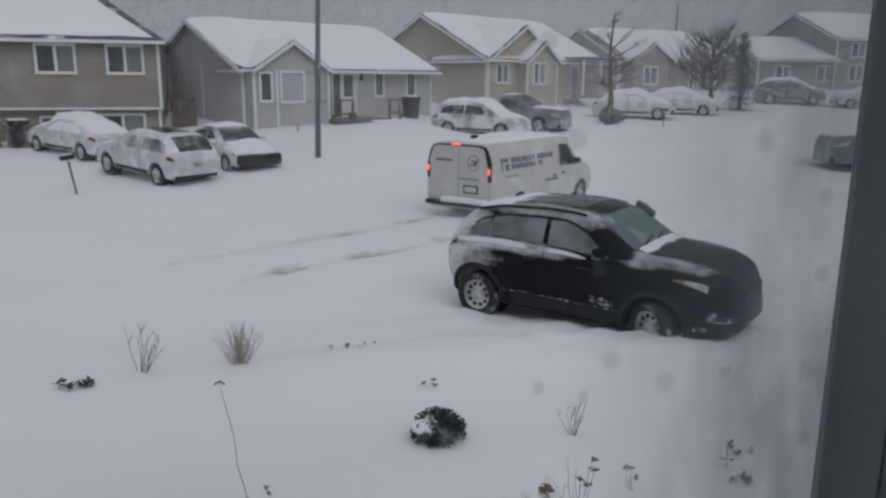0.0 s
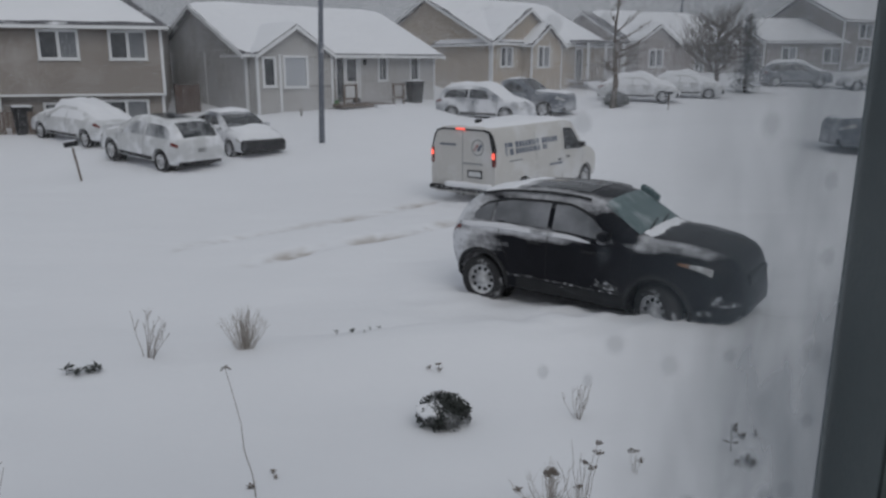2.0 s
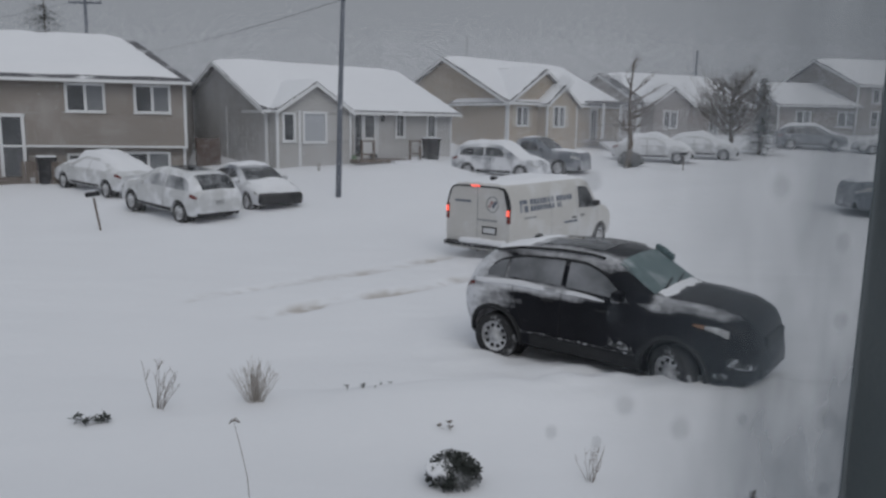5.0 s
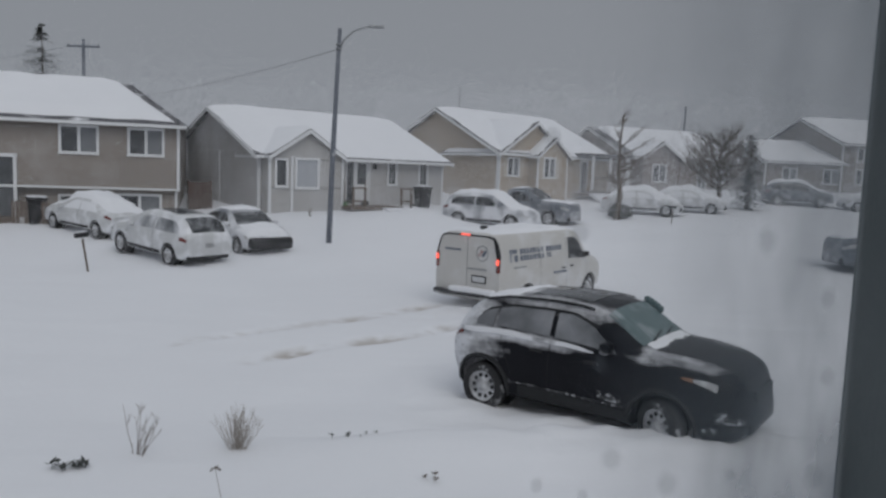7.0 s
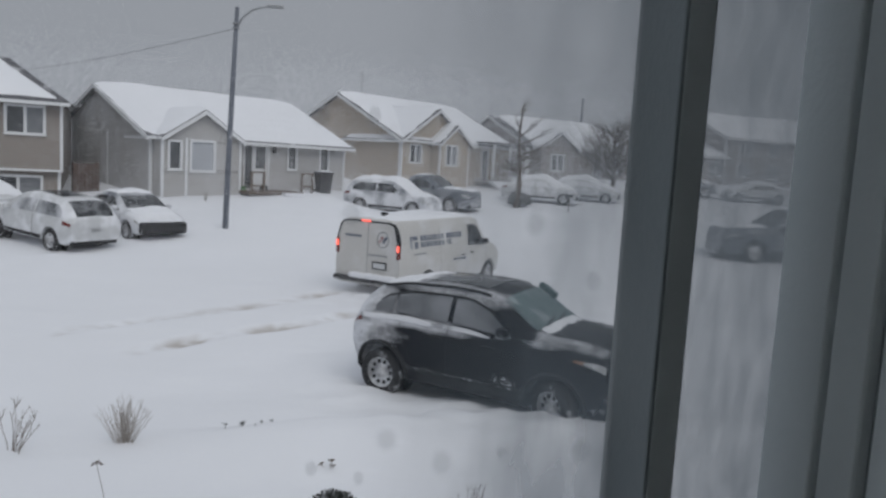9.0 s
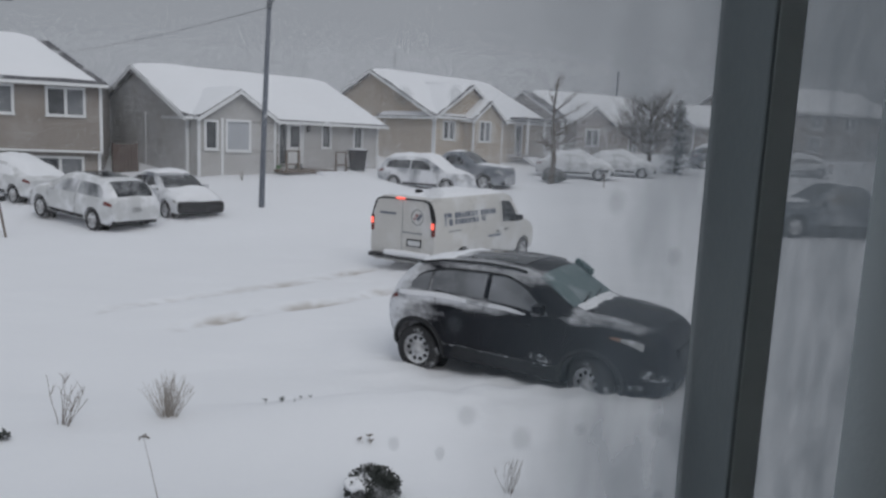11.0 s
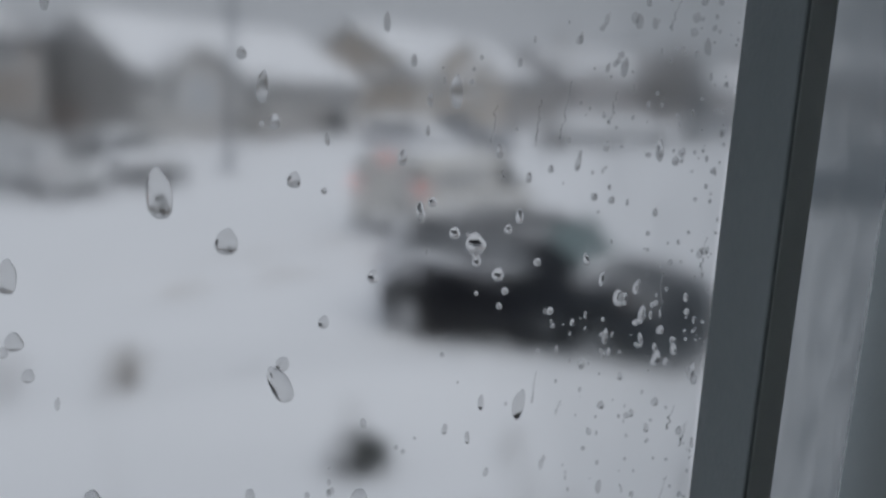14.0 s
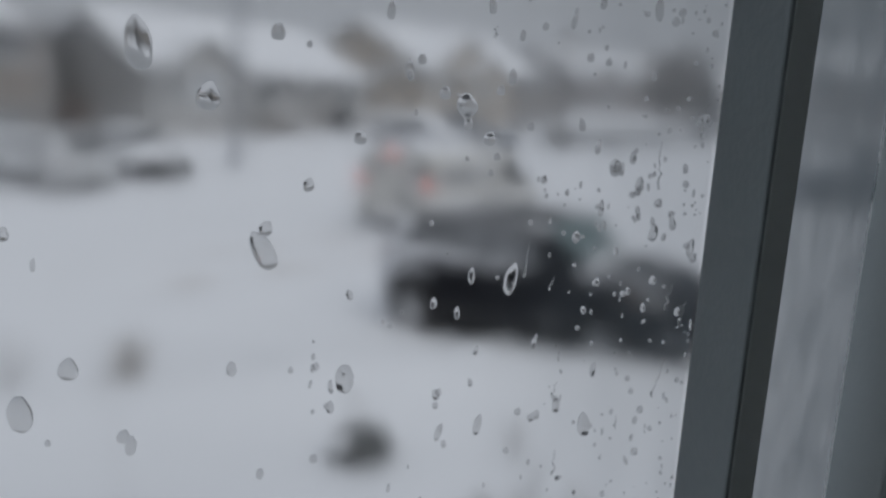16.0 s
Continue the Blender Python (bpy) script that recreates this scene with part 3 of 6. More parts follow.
def house_bay():
    h = thing("house", pose(-8.44, 33.4, 0, 0, 0, 40), "grey bungalow with bay window and snowy roof", "house", "houses along the street")
    L, D, z0, ze, zr = 10.5, 10.0, 0.9, 3.9, 6.0
    front = [(6.98, 7.5, 2.5, 3.68), (8.95, 9.5, 2.5, 3.72)]
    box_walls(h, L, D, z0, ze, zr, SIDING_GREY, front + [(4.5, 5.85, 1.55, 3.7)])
    for q in front:
        add_window(h, *q, bars=0, grid=True)
    gable_roof(h, L, D, ze, zr, over=0.35, eave=0.5, bare=-0.04)
    corner_trims(h, [(0, 0), (L, 0), (0, 4.2)], z0, ze - 0.05)
    # bay with its own small gable
    b = Matrix.Translation((0.15, -0.75, 0))
    bw = [(0.28, 0.84, 2.35, 3.55), (1.28, 2.42, 2.3, 3.6)]
    bm = bmesh.new()
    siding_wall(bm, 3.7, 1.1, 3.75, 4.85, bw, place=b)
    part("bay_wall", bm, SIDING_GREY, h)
    add_window(h, *bw[0], place=b, bars=0, curtain=0)
    add_window(h, *bw[1], place=b, bars=0, glazing=BLIND)
    for x in (0.15, 3.85):
        bm = bmesh.new()
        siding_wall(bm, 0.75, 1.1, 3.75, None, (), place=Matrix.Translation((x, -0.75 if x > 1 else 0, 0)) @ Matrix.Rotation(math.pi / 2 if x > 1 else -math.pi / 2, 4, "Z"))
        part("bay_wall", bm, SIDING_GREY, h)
    corner_trims(h, [(0.15, -0.75), (1.22, -0.76), (3.85, -0.75)], 1.1, 3.7)
    gable_roof(h, 3.0, 3.7, 3.78, 4.95, over=0.25, eave=0.14, snow=0.12, bare=-0.02, place=Matrix.Translation((3.85, -0.75, 0)) @ Matrix.Rotation(math.pi / 2, 4, "Z"), tag="bay_roof")
    # entry: side light, storm door, deck, steps and rails
    d = new("door")
    d.parent = h
    d["label"] = "white storm door with side light"
    bm = bmesh.new()
    for x in (4.5, 4.98, 5.85):
        add_box(bm, (x, -0.03, 2.62), (0.09, 0.1, 2.15))
    add_box(bm, (5.17, -0.03, 3.7), (1.45, 0.1, 0.12))
    part("frame", bm, TRIM, d)
    box_part("leaf", (5.42, 0.0, 2.6), (0.8, 0.05, 2.1), TRIM, d)
    box_part("pane", (5.42, -0.035, 3.0), (0.5, 0.02, 1.0), PANE, d)
    box_part("pane", (4.74, 0.0, 2.7), (0.36, 0.03, 1.9), PANE, d)
    box_part("deck", (5.3, -0.9, 1.42), (3.0, 1.5, 0.14), WOOD, h, "low wooden entry deck under snow")
    for k in range(2):
        box_part("step", (6.3, -1.9 - 0.3 * k, 1.38 - 0.1 * k), (1.6, 0.35, 0.14), SNOW_PACKED, h)
    for x in (3.95, 4.6, 6.7, 7.3):
        box_part("railing_post", (x, -1.6, 1.9), (0.09, 0.09, 1.0), WOOD, h)
    for z in (1.75, 2.36):
        box_part("rail", (4.27, -1.6, z), (0.75, 0.05, 0.08), WOOD, h)
        box_part("rail", (7.0, -1.6, z), (0.7, 0.05, 0.08), WOOD, h)
    for x in (4.2, 6.15):
        box_part("wall_lantern", (x, -0.08, 3.4), (0.13, 0.14, 0.3), BLACK_PLASTIC, h, "", 0.03)


SHUTTER = material("pale_shutter", (0.5, 0.46, 0.4), 0.6, vary=0.06, scale=2.0)


def house_ochre():
    h = thing("house", pose(2.9, 46.0, 0, 0, 0, 45), "ochre bungalow with double front gable and snow", "house", "houses along the street")
    L, D, z0, ze, zr = 12.3, 10.5, 1.5, 4.75, 7.35
    box_walls(h, L, D, z0, ze, zr, SIDING_YELLOW, [(8.6, 9.4, 2.2, 4.3)])
    add_window(h, 8.6, 9.4, 2.2, 4.3, bars=0)
    gable_roof(h, L, D, ze, zr, over=0.4, eave=0.5)
    corner_trims(h, [(0, 0), (L, 0)], z0, ze)
    b = Matrix.Translation((0.0, -0.15, 0))
    w1 = [(0.75, 1.85, 3.15, 4.25)]
    bm = bmesh.new()
    siding_wall(bm, 6.5, z0, 4.6, 6.5, w1, place=b)
    part("gable_wall", bm, SIDING_YELLOW, h)
    win(h, w1, place=b)
    gable_roof(h, 4.5, 6.5, 4.65, 6.6, over=0.3, eave=0.35, snow=0.16, place=Matrix.Translation((6.5, -0.15, 0)) @ Matrix.Rotation(math.pi / 2, 4, "Z"), tag="gable_roof")
    c = Matrix.Translation((2.8, -0.9, 0))
    w2 = [(0.6, 1.75, 3.1, 4.35)]
    bm = bmesh.new()
    siding_wall(bm, 3.0, z0, 4.6, 5.55, w2, place=c)
    part("gable_wall", bm, SIDING_YELLOW, h)
    win(h, w2, place=c)
    for x in (2.8, 5.8):
        bm = bmesh.new()
        siding_wall(bm, 0.75, z0, 4.6, None, (), place=Matrix.Translation((x, -0.9 if x > 4 else -0.15, 0)) @ Matrix.Rotation(math.pi / 2 if x > 4 else -math.pi / 2, 4, "Z"))
        part("gable_wall", bm, SIDING_YELLOW, h)
    gable_roof(h, 2.2, 3.0, 4.62, 5.65, over=0.25, eave=0.3, snow=0.14, place=Matrix.Translation((5.8, -0.9, 0)) @ Matrix.Rotation(math.pi / 2, 4, "Z"), tag="gable_roof")
    for m, (u0, u1, a, c2) in ((b, w1[0]), (c, w2[0])):
        for u in (u0 - 0.25, u1 + 0.25):
            sh = box_part("shutter", (0, 0, 0), (0.32, 0.04, c2 - a + 0.1), SHUTTER, h, "pale shutter")
            sh.matrix_local = m @ Matrix.Translation((u, -0.035, (a + c2) / 2))
    corner_trims(h, [(0, -0.15), (2.8, -0.9), (5.8, -0.9)], z0, 4.6)
    box_part("porch_deck", (10.0, -0.8, 2.2), (4.4, 1.4, 0.15), WOOD, h)
    for k in range(14):
        box_part("baluster", (8.0 + 0.32 * k, -1.45, 2.75), (0.05, 0.05, 1.0), WOOD, h)
    box_part("rail", (10.1, -1.45, 3.25), (4.4, 0.08, 0.08), WOOD, h)
    for x in (8.0, 10.0, 12.2):
        box_part("porch_post", (x, -1.45, 3.6), (0.14, 0.14, 2.4), TRIM, h)
    box_part("porch_roof", (10.1, -0.8, 4.75), (4.8, 1.7, 0.14), SHINGLE, h)
    for k in range(3):
        box_part("step", (8.0, -1.9 - 0.3 * k, 2.1 - 0.17 * k), (1.4, 0.34, 0.18), SNOW_PACKED, h)
    bm = bmesh.new()
    add_tube(bm, [(1.8, 5.2, 7.2), (1.8, 5.2, 8.9)], [0.025, 0.02], 6)
    for z in (8.0, 8.3, 8.6):
        add_box(bm, (1.8, 5.2, z), (0.5, 0.03, 0.03))
    part("antenna", bm, METAL, h)


def plain_house(m, label, L, D, z0, ze, zr, mat, windows, gable=None, roof_snow=0.17, bare=0.1):
    h = thing("house", m, label, "house", "houses along the street")
    box_walls(h, L, D, z0, ze, zr, mat, windows)
    win(h, windows)
    gable_roof(h, L, D, ze, zr, over=0.4, eave=0.5, snow=roof_snow, bare=bare)
    corner_trims(h, [(0, 0), (L, 0)], z0, ze)
    if gable:
        u0, w, dep, top = gable
        b = Matrix.Translation((u0, -dep, 0))
        bm = bmesh.new()
        q = [(w * 0.28, w * 0.66, ze - 2.0, ze - 0.75)]
        siding_wall(bm, w, z0, ze - 0.1, top, q, place=b)
        part("gable_wall", bm, mat, h)
        win(h, q, place=b, bars=1, curtain=0)
        for x in (u0, u0 + w):
            bm = bmesh.new()
            siding_wall(bm, dep, z0, ze - 0.1, None, (), place=Matrix.Translation((x, -dep if x > u0 else 0, 0)) @ Matrix.Rotation(math.pi / 2 if x > u0 else -math.pi / 2, 4, "Z"))
            part("gable_wall", bm, mat, h)
        gable_roof(h, dep + 1.8, w, ze - 0.05, top + 0.08, over=0.3, eave=0.3, snow=0.15, place=Matrix.Translation((u0 + w, -dep, 0)) @ Matrix.Rotation(math.pi / 2, 4, "Z"), tag="gable_roof")
    return h


house_split()
house_bay()
house_ochre()
plain_house(pose(13.6, 57.5, 0, 0, 0, 26), "grey-brown bungalow under snow behind a bare tree", 12.0, 10.0, 1.2, 5.1, 7.3, SIDING_BROWN, [(9.0, 10.2, 3.2, 4.5), (6.9, 7.8, 2.4, 4.5)], gable=(0.3, 3.4, 1.2, 6.0), bare=0.9)
plain_house(pose(26.6, 64.0, 0, 0, 0, 2), "small pale bungalow far down the street", 6.5, 9.0, 1.6, 5.3, 7.0, SIDING_BROWN, [(1.5, 2.7, 3.4, 4.6), (5.0, 6.4, 3.4, 4.6)])
plain_house(pose(33.0, 64.0, 0, 0, 0, 16), "tall brown two-storey house in blowing snow", 16.0, 10.0, 1.8, 7.0, 9.2, SIDING_BROWN, [(1.5, 2.9, 3.4, 4.7), (5.0, 6.4, 3.4, 4.7), (1.5, 2.9, 5.4, 6.5), (5.0, 6.4, 5.4, 6.5), (9.0, 10.4, 5.4, 6.5), (12.0, 13.6, 3.2, 4.7)])


# ---- vehicles ----
VAN_WHITE = material("dull_white_van_paint", (0.56, 0.55, 0.53), 0.4, vary=0.05, scale=1.0, second=(0.72, 0.73, 0.75), mask_scale=1.1, mask_low=0.5, mask_high=0.75, coat=0.2)
RIME = material("frozen_slush", (0.03, 0.031, 0.034), 0.6, vary=0.2, scale=8.0, second=(0.62, 0.63, 0.66), mask_scale=14.0, mask_low=0.48, mask_high=0.68)
CAR_NAVY = material("navy_car_paint", (0.05, 0.06, 0.085), 0.35, vary=0.1, scale=2.0, second=(0.78, 0.79, 0.82), mask_scale=1.0, mask_low=0.32, mask_high=0.55, coat=0.3)
def curve(xs, zs):
    """A softly rounded curve through control heights."""
    gx = np.linspace(xs[0], xs[-1], 241)
    gz = np.interp(gx, xs, zs)
    k = np.ones(9) / 9
    pad = np.concatenate([np.full(4, gz[0]), gz, np.full(4, gz[-1])])
    return lambda x: float(np.interp(x, gx, np.convolve(pad, k, "valid")))


class Shape:
    """The outer form of a vehicle: x forward, y to its left, z up from the road."""

    def __init__(self, length, width, top, belt, bottom, roof_w, nose=0.10, tail=0.06):
        self.x0, self.x1, self.w = -length / 2, length / 2, width / 2
        self.top, self.belt, self.bottom, self.roof_w = (curve(*zip(*c)) for c in (top, belt, bottom, roof_w))
        self.nose, self.tail = nose, tail

    def half(self, x):
        u = (x - self.x0) / (self.x1 - self.x0)
        k = max(0, (u - 0.80) / 0.20)
        w = self.w * (1 - self.nose * k ** 2 - 0.38 * max(0, (k - 0.7) / 0.3) ** 2.5 - self.tail * max(0, (0.13 - u) / 0.13) ** 2)
        zt, zb, zo, rw = self.top(x), self.belt(x), self.bottom(x), self.roof_w(x) * w
        zb = min(zb, zt - 0.02)
        side = zb - zo
        return [(0, zo), (w - 0.14, zo), (w - 0.04, zo + 0.06), (w - 0.012, zo + 0.3 * side), (w, zo + 0.62 * side), (w - 0.006, zo + 0.85 * side), (w - 0.04, zb),
                (w - 0.04 + (rw - w + 0.04) * 0.5 + 0.012, zb + (zt - zb) * 0.46), (rw + 0.01, zb + (zt - zb) * 0.84), (rw - 0.05, zb + (zt - zb) * 0.95), (rw * 0.6, zt), (0, zt + 0.015)]

    def body(self, n=64):
        bm = bmesh.new()
        rings = []
        for i in range(n + 1):
            x = self.x0 + (self.x1 - self.x0) * i / n * 0.5 + (self.x1 - self.x0) * (0.5 - 0.5 * math.cos(math.pi * i / n)) * 0.5
            hp = self.half(x)
            ring = [(y, z) for y, z in hp] + [(-y, z) for y, z in hp[-2:0:-1]]
            rings.append([bm.verts.new((x, y, z)) for y, z in ring])
        k = len(rings[0])
        for a, b in zip(rings, rings[1:]):
            for j in range(k):
                bm.faces.new((a[j], a[(j + 1) % k], b[(j + 1) % k], b[j]))
        bm.faces.new(rings[0])
        bm.faces.new(rings[-1][::-1])
        return bm

    def on_side(self, x, t, side=-1, out=0.008):
        """A point of the flank: t 0..1 from sill to belt, 1..2 from belt to roof edge."""
        hp = self.half(x)
        line = hp[2:7] if t <= 1 else hp[6:9]
        f = t if t <= 1 else t - 1
        zs = [p[1] for p in line]
        z = zs[0] + (zs[-1] - zs[0]) * f
        y = float(np.interp(z, zs, [p[0] for p in line]))
        return Vector((x, side * (y + out), z + out * 0.3))

    def on_top(self, x, f, out=0.01):
        hp = self.half(x)
        ys = [p[0] for p in hp[:5:-1]]
        zs = [p[1] for p in hp[:5:-1]]
        y = f * hp[8][0]
        return Vector((x, y, float(np.interp(abs(y), ys, zs)) + out))


def side_panel(sh, edge_lo, edge_hi, xs, side=-1, out=0.008, rows=5, back=0.02):
    """A panel on the flank between two lines t(x), with thickness inwards."""
    bm = bmesh.new()
    grid = [[bm.verts.new(sh.on_side(x, edge_lo(x) + (edge_hi(x) - edge_lo(x)) * j / rows, side, out)) for j in range(rows + 1)] for x in xs]
    for a, b in zip(grid, grid[1:]):
        for j in range(rows):
            bm.faces.new((a[j], a[j + 1], b[j + 1], b[j]))
    edge = bmesh.ops.extrude_face_region(bm, geom=bm.faces[:])
    bmesh.ops.translate(bm, verts=[v for v in edge["geom"] if isinstance(v, bmesh.types.BMVert)], vec=(0, -side * back, 0))
    return bm


def top_panel(sh, x0, x1, f, out=0.01, nx=10, ny=10, thick=0.015, taper=0.0):
    bm = bmesh.new()
    grid = []
    for i in range(nx + 1):
        x = x0 + (x1 - x0) * i / nx
        fx = f * (1 - taper * i / nx)
        grid.append([bm.verts.new(sh.on_top(x, fx * (2 * j / ny - 1), out)) for j in range(ny + 1)])
    for a, b in zip(grid, grid[1:]):
        for j in range(ny):
            bm.faces.new((a[j], b[j], b[j + 1], a[j + 1]))
    edge = bmesh.ops.extrude_face_region(bm, geom=bm.faces[:])
    bmesh.ops.translate(bm, verts=[v for v in edge["geom"] if isinstance(v, bmesh.types.BMVert)], vec=(0, 0, -thick))
    return bm


def snow_on(sh, parent, x0, x1, f=1.0, depth=0.1, seed=0.0, nx=34, ny=14):
    """A drift that lies on the upper surfaces between x0 and x1."""
    bm = bmesh.new()
    grid = []
    for i in range(nx + 1):
        row = []
        for j in range(ny + 1):
            u, v = i / nx, 2 * j / ny - 1
            x = x0 + (x1 - x0) * u
            rim = min(u, 1 - u, (1 - abs(v)) / 2) * 7
            p = sh.on_top(x, f * v, 0)
            lump = 0.75 + 0.7 * noise.noise((x * 1.3 + seed, v * 1.4, seed))
            d = depth * min(1, rim) * max(0.05, lump) if rim > 0 else -0.03
            row.append(bm.verts.new((x + 0.06 * noise.noise((v * 4, x * 2, seed)), p.y * (1.0 + 0.02 * min(1, rim)), p.z + d)))
        grid.append(row)
    for a, b in zip(grid, grid[1:]):
        for j in range(ny):
            bm.faces.new((a[j], b[j], b[j + 1], a[j + 1]))
    return part("snow_cover", bm, SNOW, parent, "wind-packed snow lying on top", smooth=True)


def wheel(parent, x, y, r, side, width=0.22, spokes=0, turn=0.0):
    w = new("wheel")
    w.parent = parent
    w.matrix_local = pose(x, y, r, 0, 0, turn) @ Matrix.Rotation(math.pi / 2 * (1 if side < 0 else -1), 4, "X")
    bm = bmesh.new()
    prof = [(r * 0.64, -width / 2), (r * 0.93, -width / 2), (r, -width / 2 + 0.03), (r, width / 2 - 0.03), (r * 0.93, width / 2), (r * 0.64, width / 2)]
    n = 36
    rings = [[bm.verts.new((math.cos(2 * math.pi * k / n) * q, math.sin(2 * math.pi * k / n) * q, z)) for q, z in prof] for k in range(n)]
    for k in range(n):
        a, b = rings[k], rings[(k + 1) % n]
        for j in range(len(prof) - 1):
            bm.faces.new((a[j], b[j], b[j + 1], a[j + 1]))
    part("tyre", bm, RUBBER, w, smooth=True)
    bm = bmesh.new()
    prof = [(r * 0.66, -0.07), (r * 0.66, width / 2 - 0.015), (r * 0.60, width / 2 - 0.01), (r * 0.56, width / 2 - 0.06), (r * 0.34, width / 2 - 0.045), (r * 0.22, width / 2 - 0.02), (r * 0.2, width / 2 + 0.0), (0.001, width / 2 + 0.005)]
    rings = [[bm.verts.new((math.cos(2 * math.pi * k / n) * q, math.sin(2 * math.pi * k / n) * q, z)) for q, z in prof] for k in range(n)]
    for k in range(n):
        a, b = rings[k], rings[(k + 1) % n]
        for j in range(len(prof) - 1):
            bm.faces.new((a[j], b[j], b[j + 1], a[j + 1]))
    part("rim", bm, RIM, w, "steel rim packed with snow", smooth=True)
    bm = bmesh.new()
    holes = spokes or 10
    for k in range(holes):
        a = 2 * math.pi * k / holes
        add_tube(bm, [(math.cos(a) * r * 0.45, math.sin(a) * r * 0.45, width / 2 - 0.058), (math.cos(a) * r * 0.45, math.sin(a) * r * 0.45, width / 2 - 0.04)], [r * 0.085, r * 0.085], 8)
    part("vent_holes", bm, BLACK_PLASTIC, w)["kind"] = "stuff"
    return w


def cut_arches(body, centres, r, width):
    """Round wheel wells through the flanks."""
    bm = bmesh.new()
    for x, z in centres:
        for s in (-1, 1):
            add_tube(bm, [(x, s * (width - 0.30), z), (x, s * (width + 0.2), z)], [r, r], 32)
    bmesh.ops.recalc_face_normals(bm, faces=bm.faces[:])
    me = bpy.data.meshes.new("cutter")
    bm.to_mesh(me)
    bm.free()
    cut = bpy.data.objects.new("cutter", me)
    scene.collection.objects.link(cut)
    mod = body.modifiers.new("wells", "BOOLEAN")
    mod.operation, mod.object, mod.solver = "DIFFERENCE", cut, "EXACT"
    parent, body.parent = body.parent, None
    bpy.context.view_layer.update()
    done = bpy.data.meshes.new_from_object(body.evaluated_get(bpy.context.evaluated_depsgraph_get()))
    body.modifiers.clear()
    body.data = done
    body.parent = parent
    bpy.data.objects.remove(cut)


def sharp_smooth(ob, angle=35):
    me = ob.data
    me.polygons.foreach_set("use_smooth", [True] * len(me.polygons))
    bm = bmesh.new()
    bm.from_mesh(me)
    for e in bm.edges:
        e.smooth = len(e.link_faces) == 2 and e.calc_face_angle(0) < radians(angle)
    bm.to_mesh(me)
    bm.free()


def arch_lip(sh, parent, x, z, r, mat):
    """The dark liner and moulding round a wheel well."""
    for side in (-1, 1):
        bm = bmesh.new()
        pts = []
        for k in range(17):
            a = math.pi * (-0.05 + 1.1 * k / 16)
            px = x + math.cos(a) * (r + 0.025)
            pz = z + math.sin(a) * (r + 0.025)
            hp = sh.half(px)
            y = float(np.interp(pz, [q[1] for q in hp[1:7]], [q[0] for q in hp[1:7]]))
            pts.append((px, side * (y + 0.0), pz))
        add_tube(bm, pts, [0.035] * len(pts), 6)
        part("wheel_arch", bm, mat, parent)
        bm = bmesh.new()
        add_tube(bm, [(x, side * (sh.w - 0.36), z), (x, side * (sh.w - 0.33), z)], [r + 0.01] * 2, 24)
        part("wheel_well", bm, BLACK_PLASTIC, parent)


def lin(*pts):
    xs, ts = zip(*pts)
    return lambda x: float(np.interp(x, xs, ts))


def seams(sh, parent, lines, side, mat):
    """Thin door gaps."""
    for (xa, ta), (xb, tb) in lines:
        bm = bmesh.new()
        n = 8
        add_tube(bm, [sh.on_side(xa + (xb - xa) * k / n, ta + (tb - ta) * k / n, side, 0.0015) for k in range(n + 1)], [0.005] * (n + 1), 5)
        part("door_gap", bm, mat, parent)


def handle(sh, parent, x, t, side, mat):
    p = sh.on_side(x, t, side, 0.025)
    box_part("door_handle", p, (0.2, 0.03, 0.035), mat, parent, "", 0.01)


def mirror(sh, parent, x, t, side, mat):
    p = sh.on_side(x, t, side, 0.10) + Vector((0, 0, 0.05))
    bm = bmesh.new()
    add_box(bm, p, (0.13, 0.2, 0.14))
    bevelled(bm, 0.035)
    part("wing_mirror", bm, mat, parent)


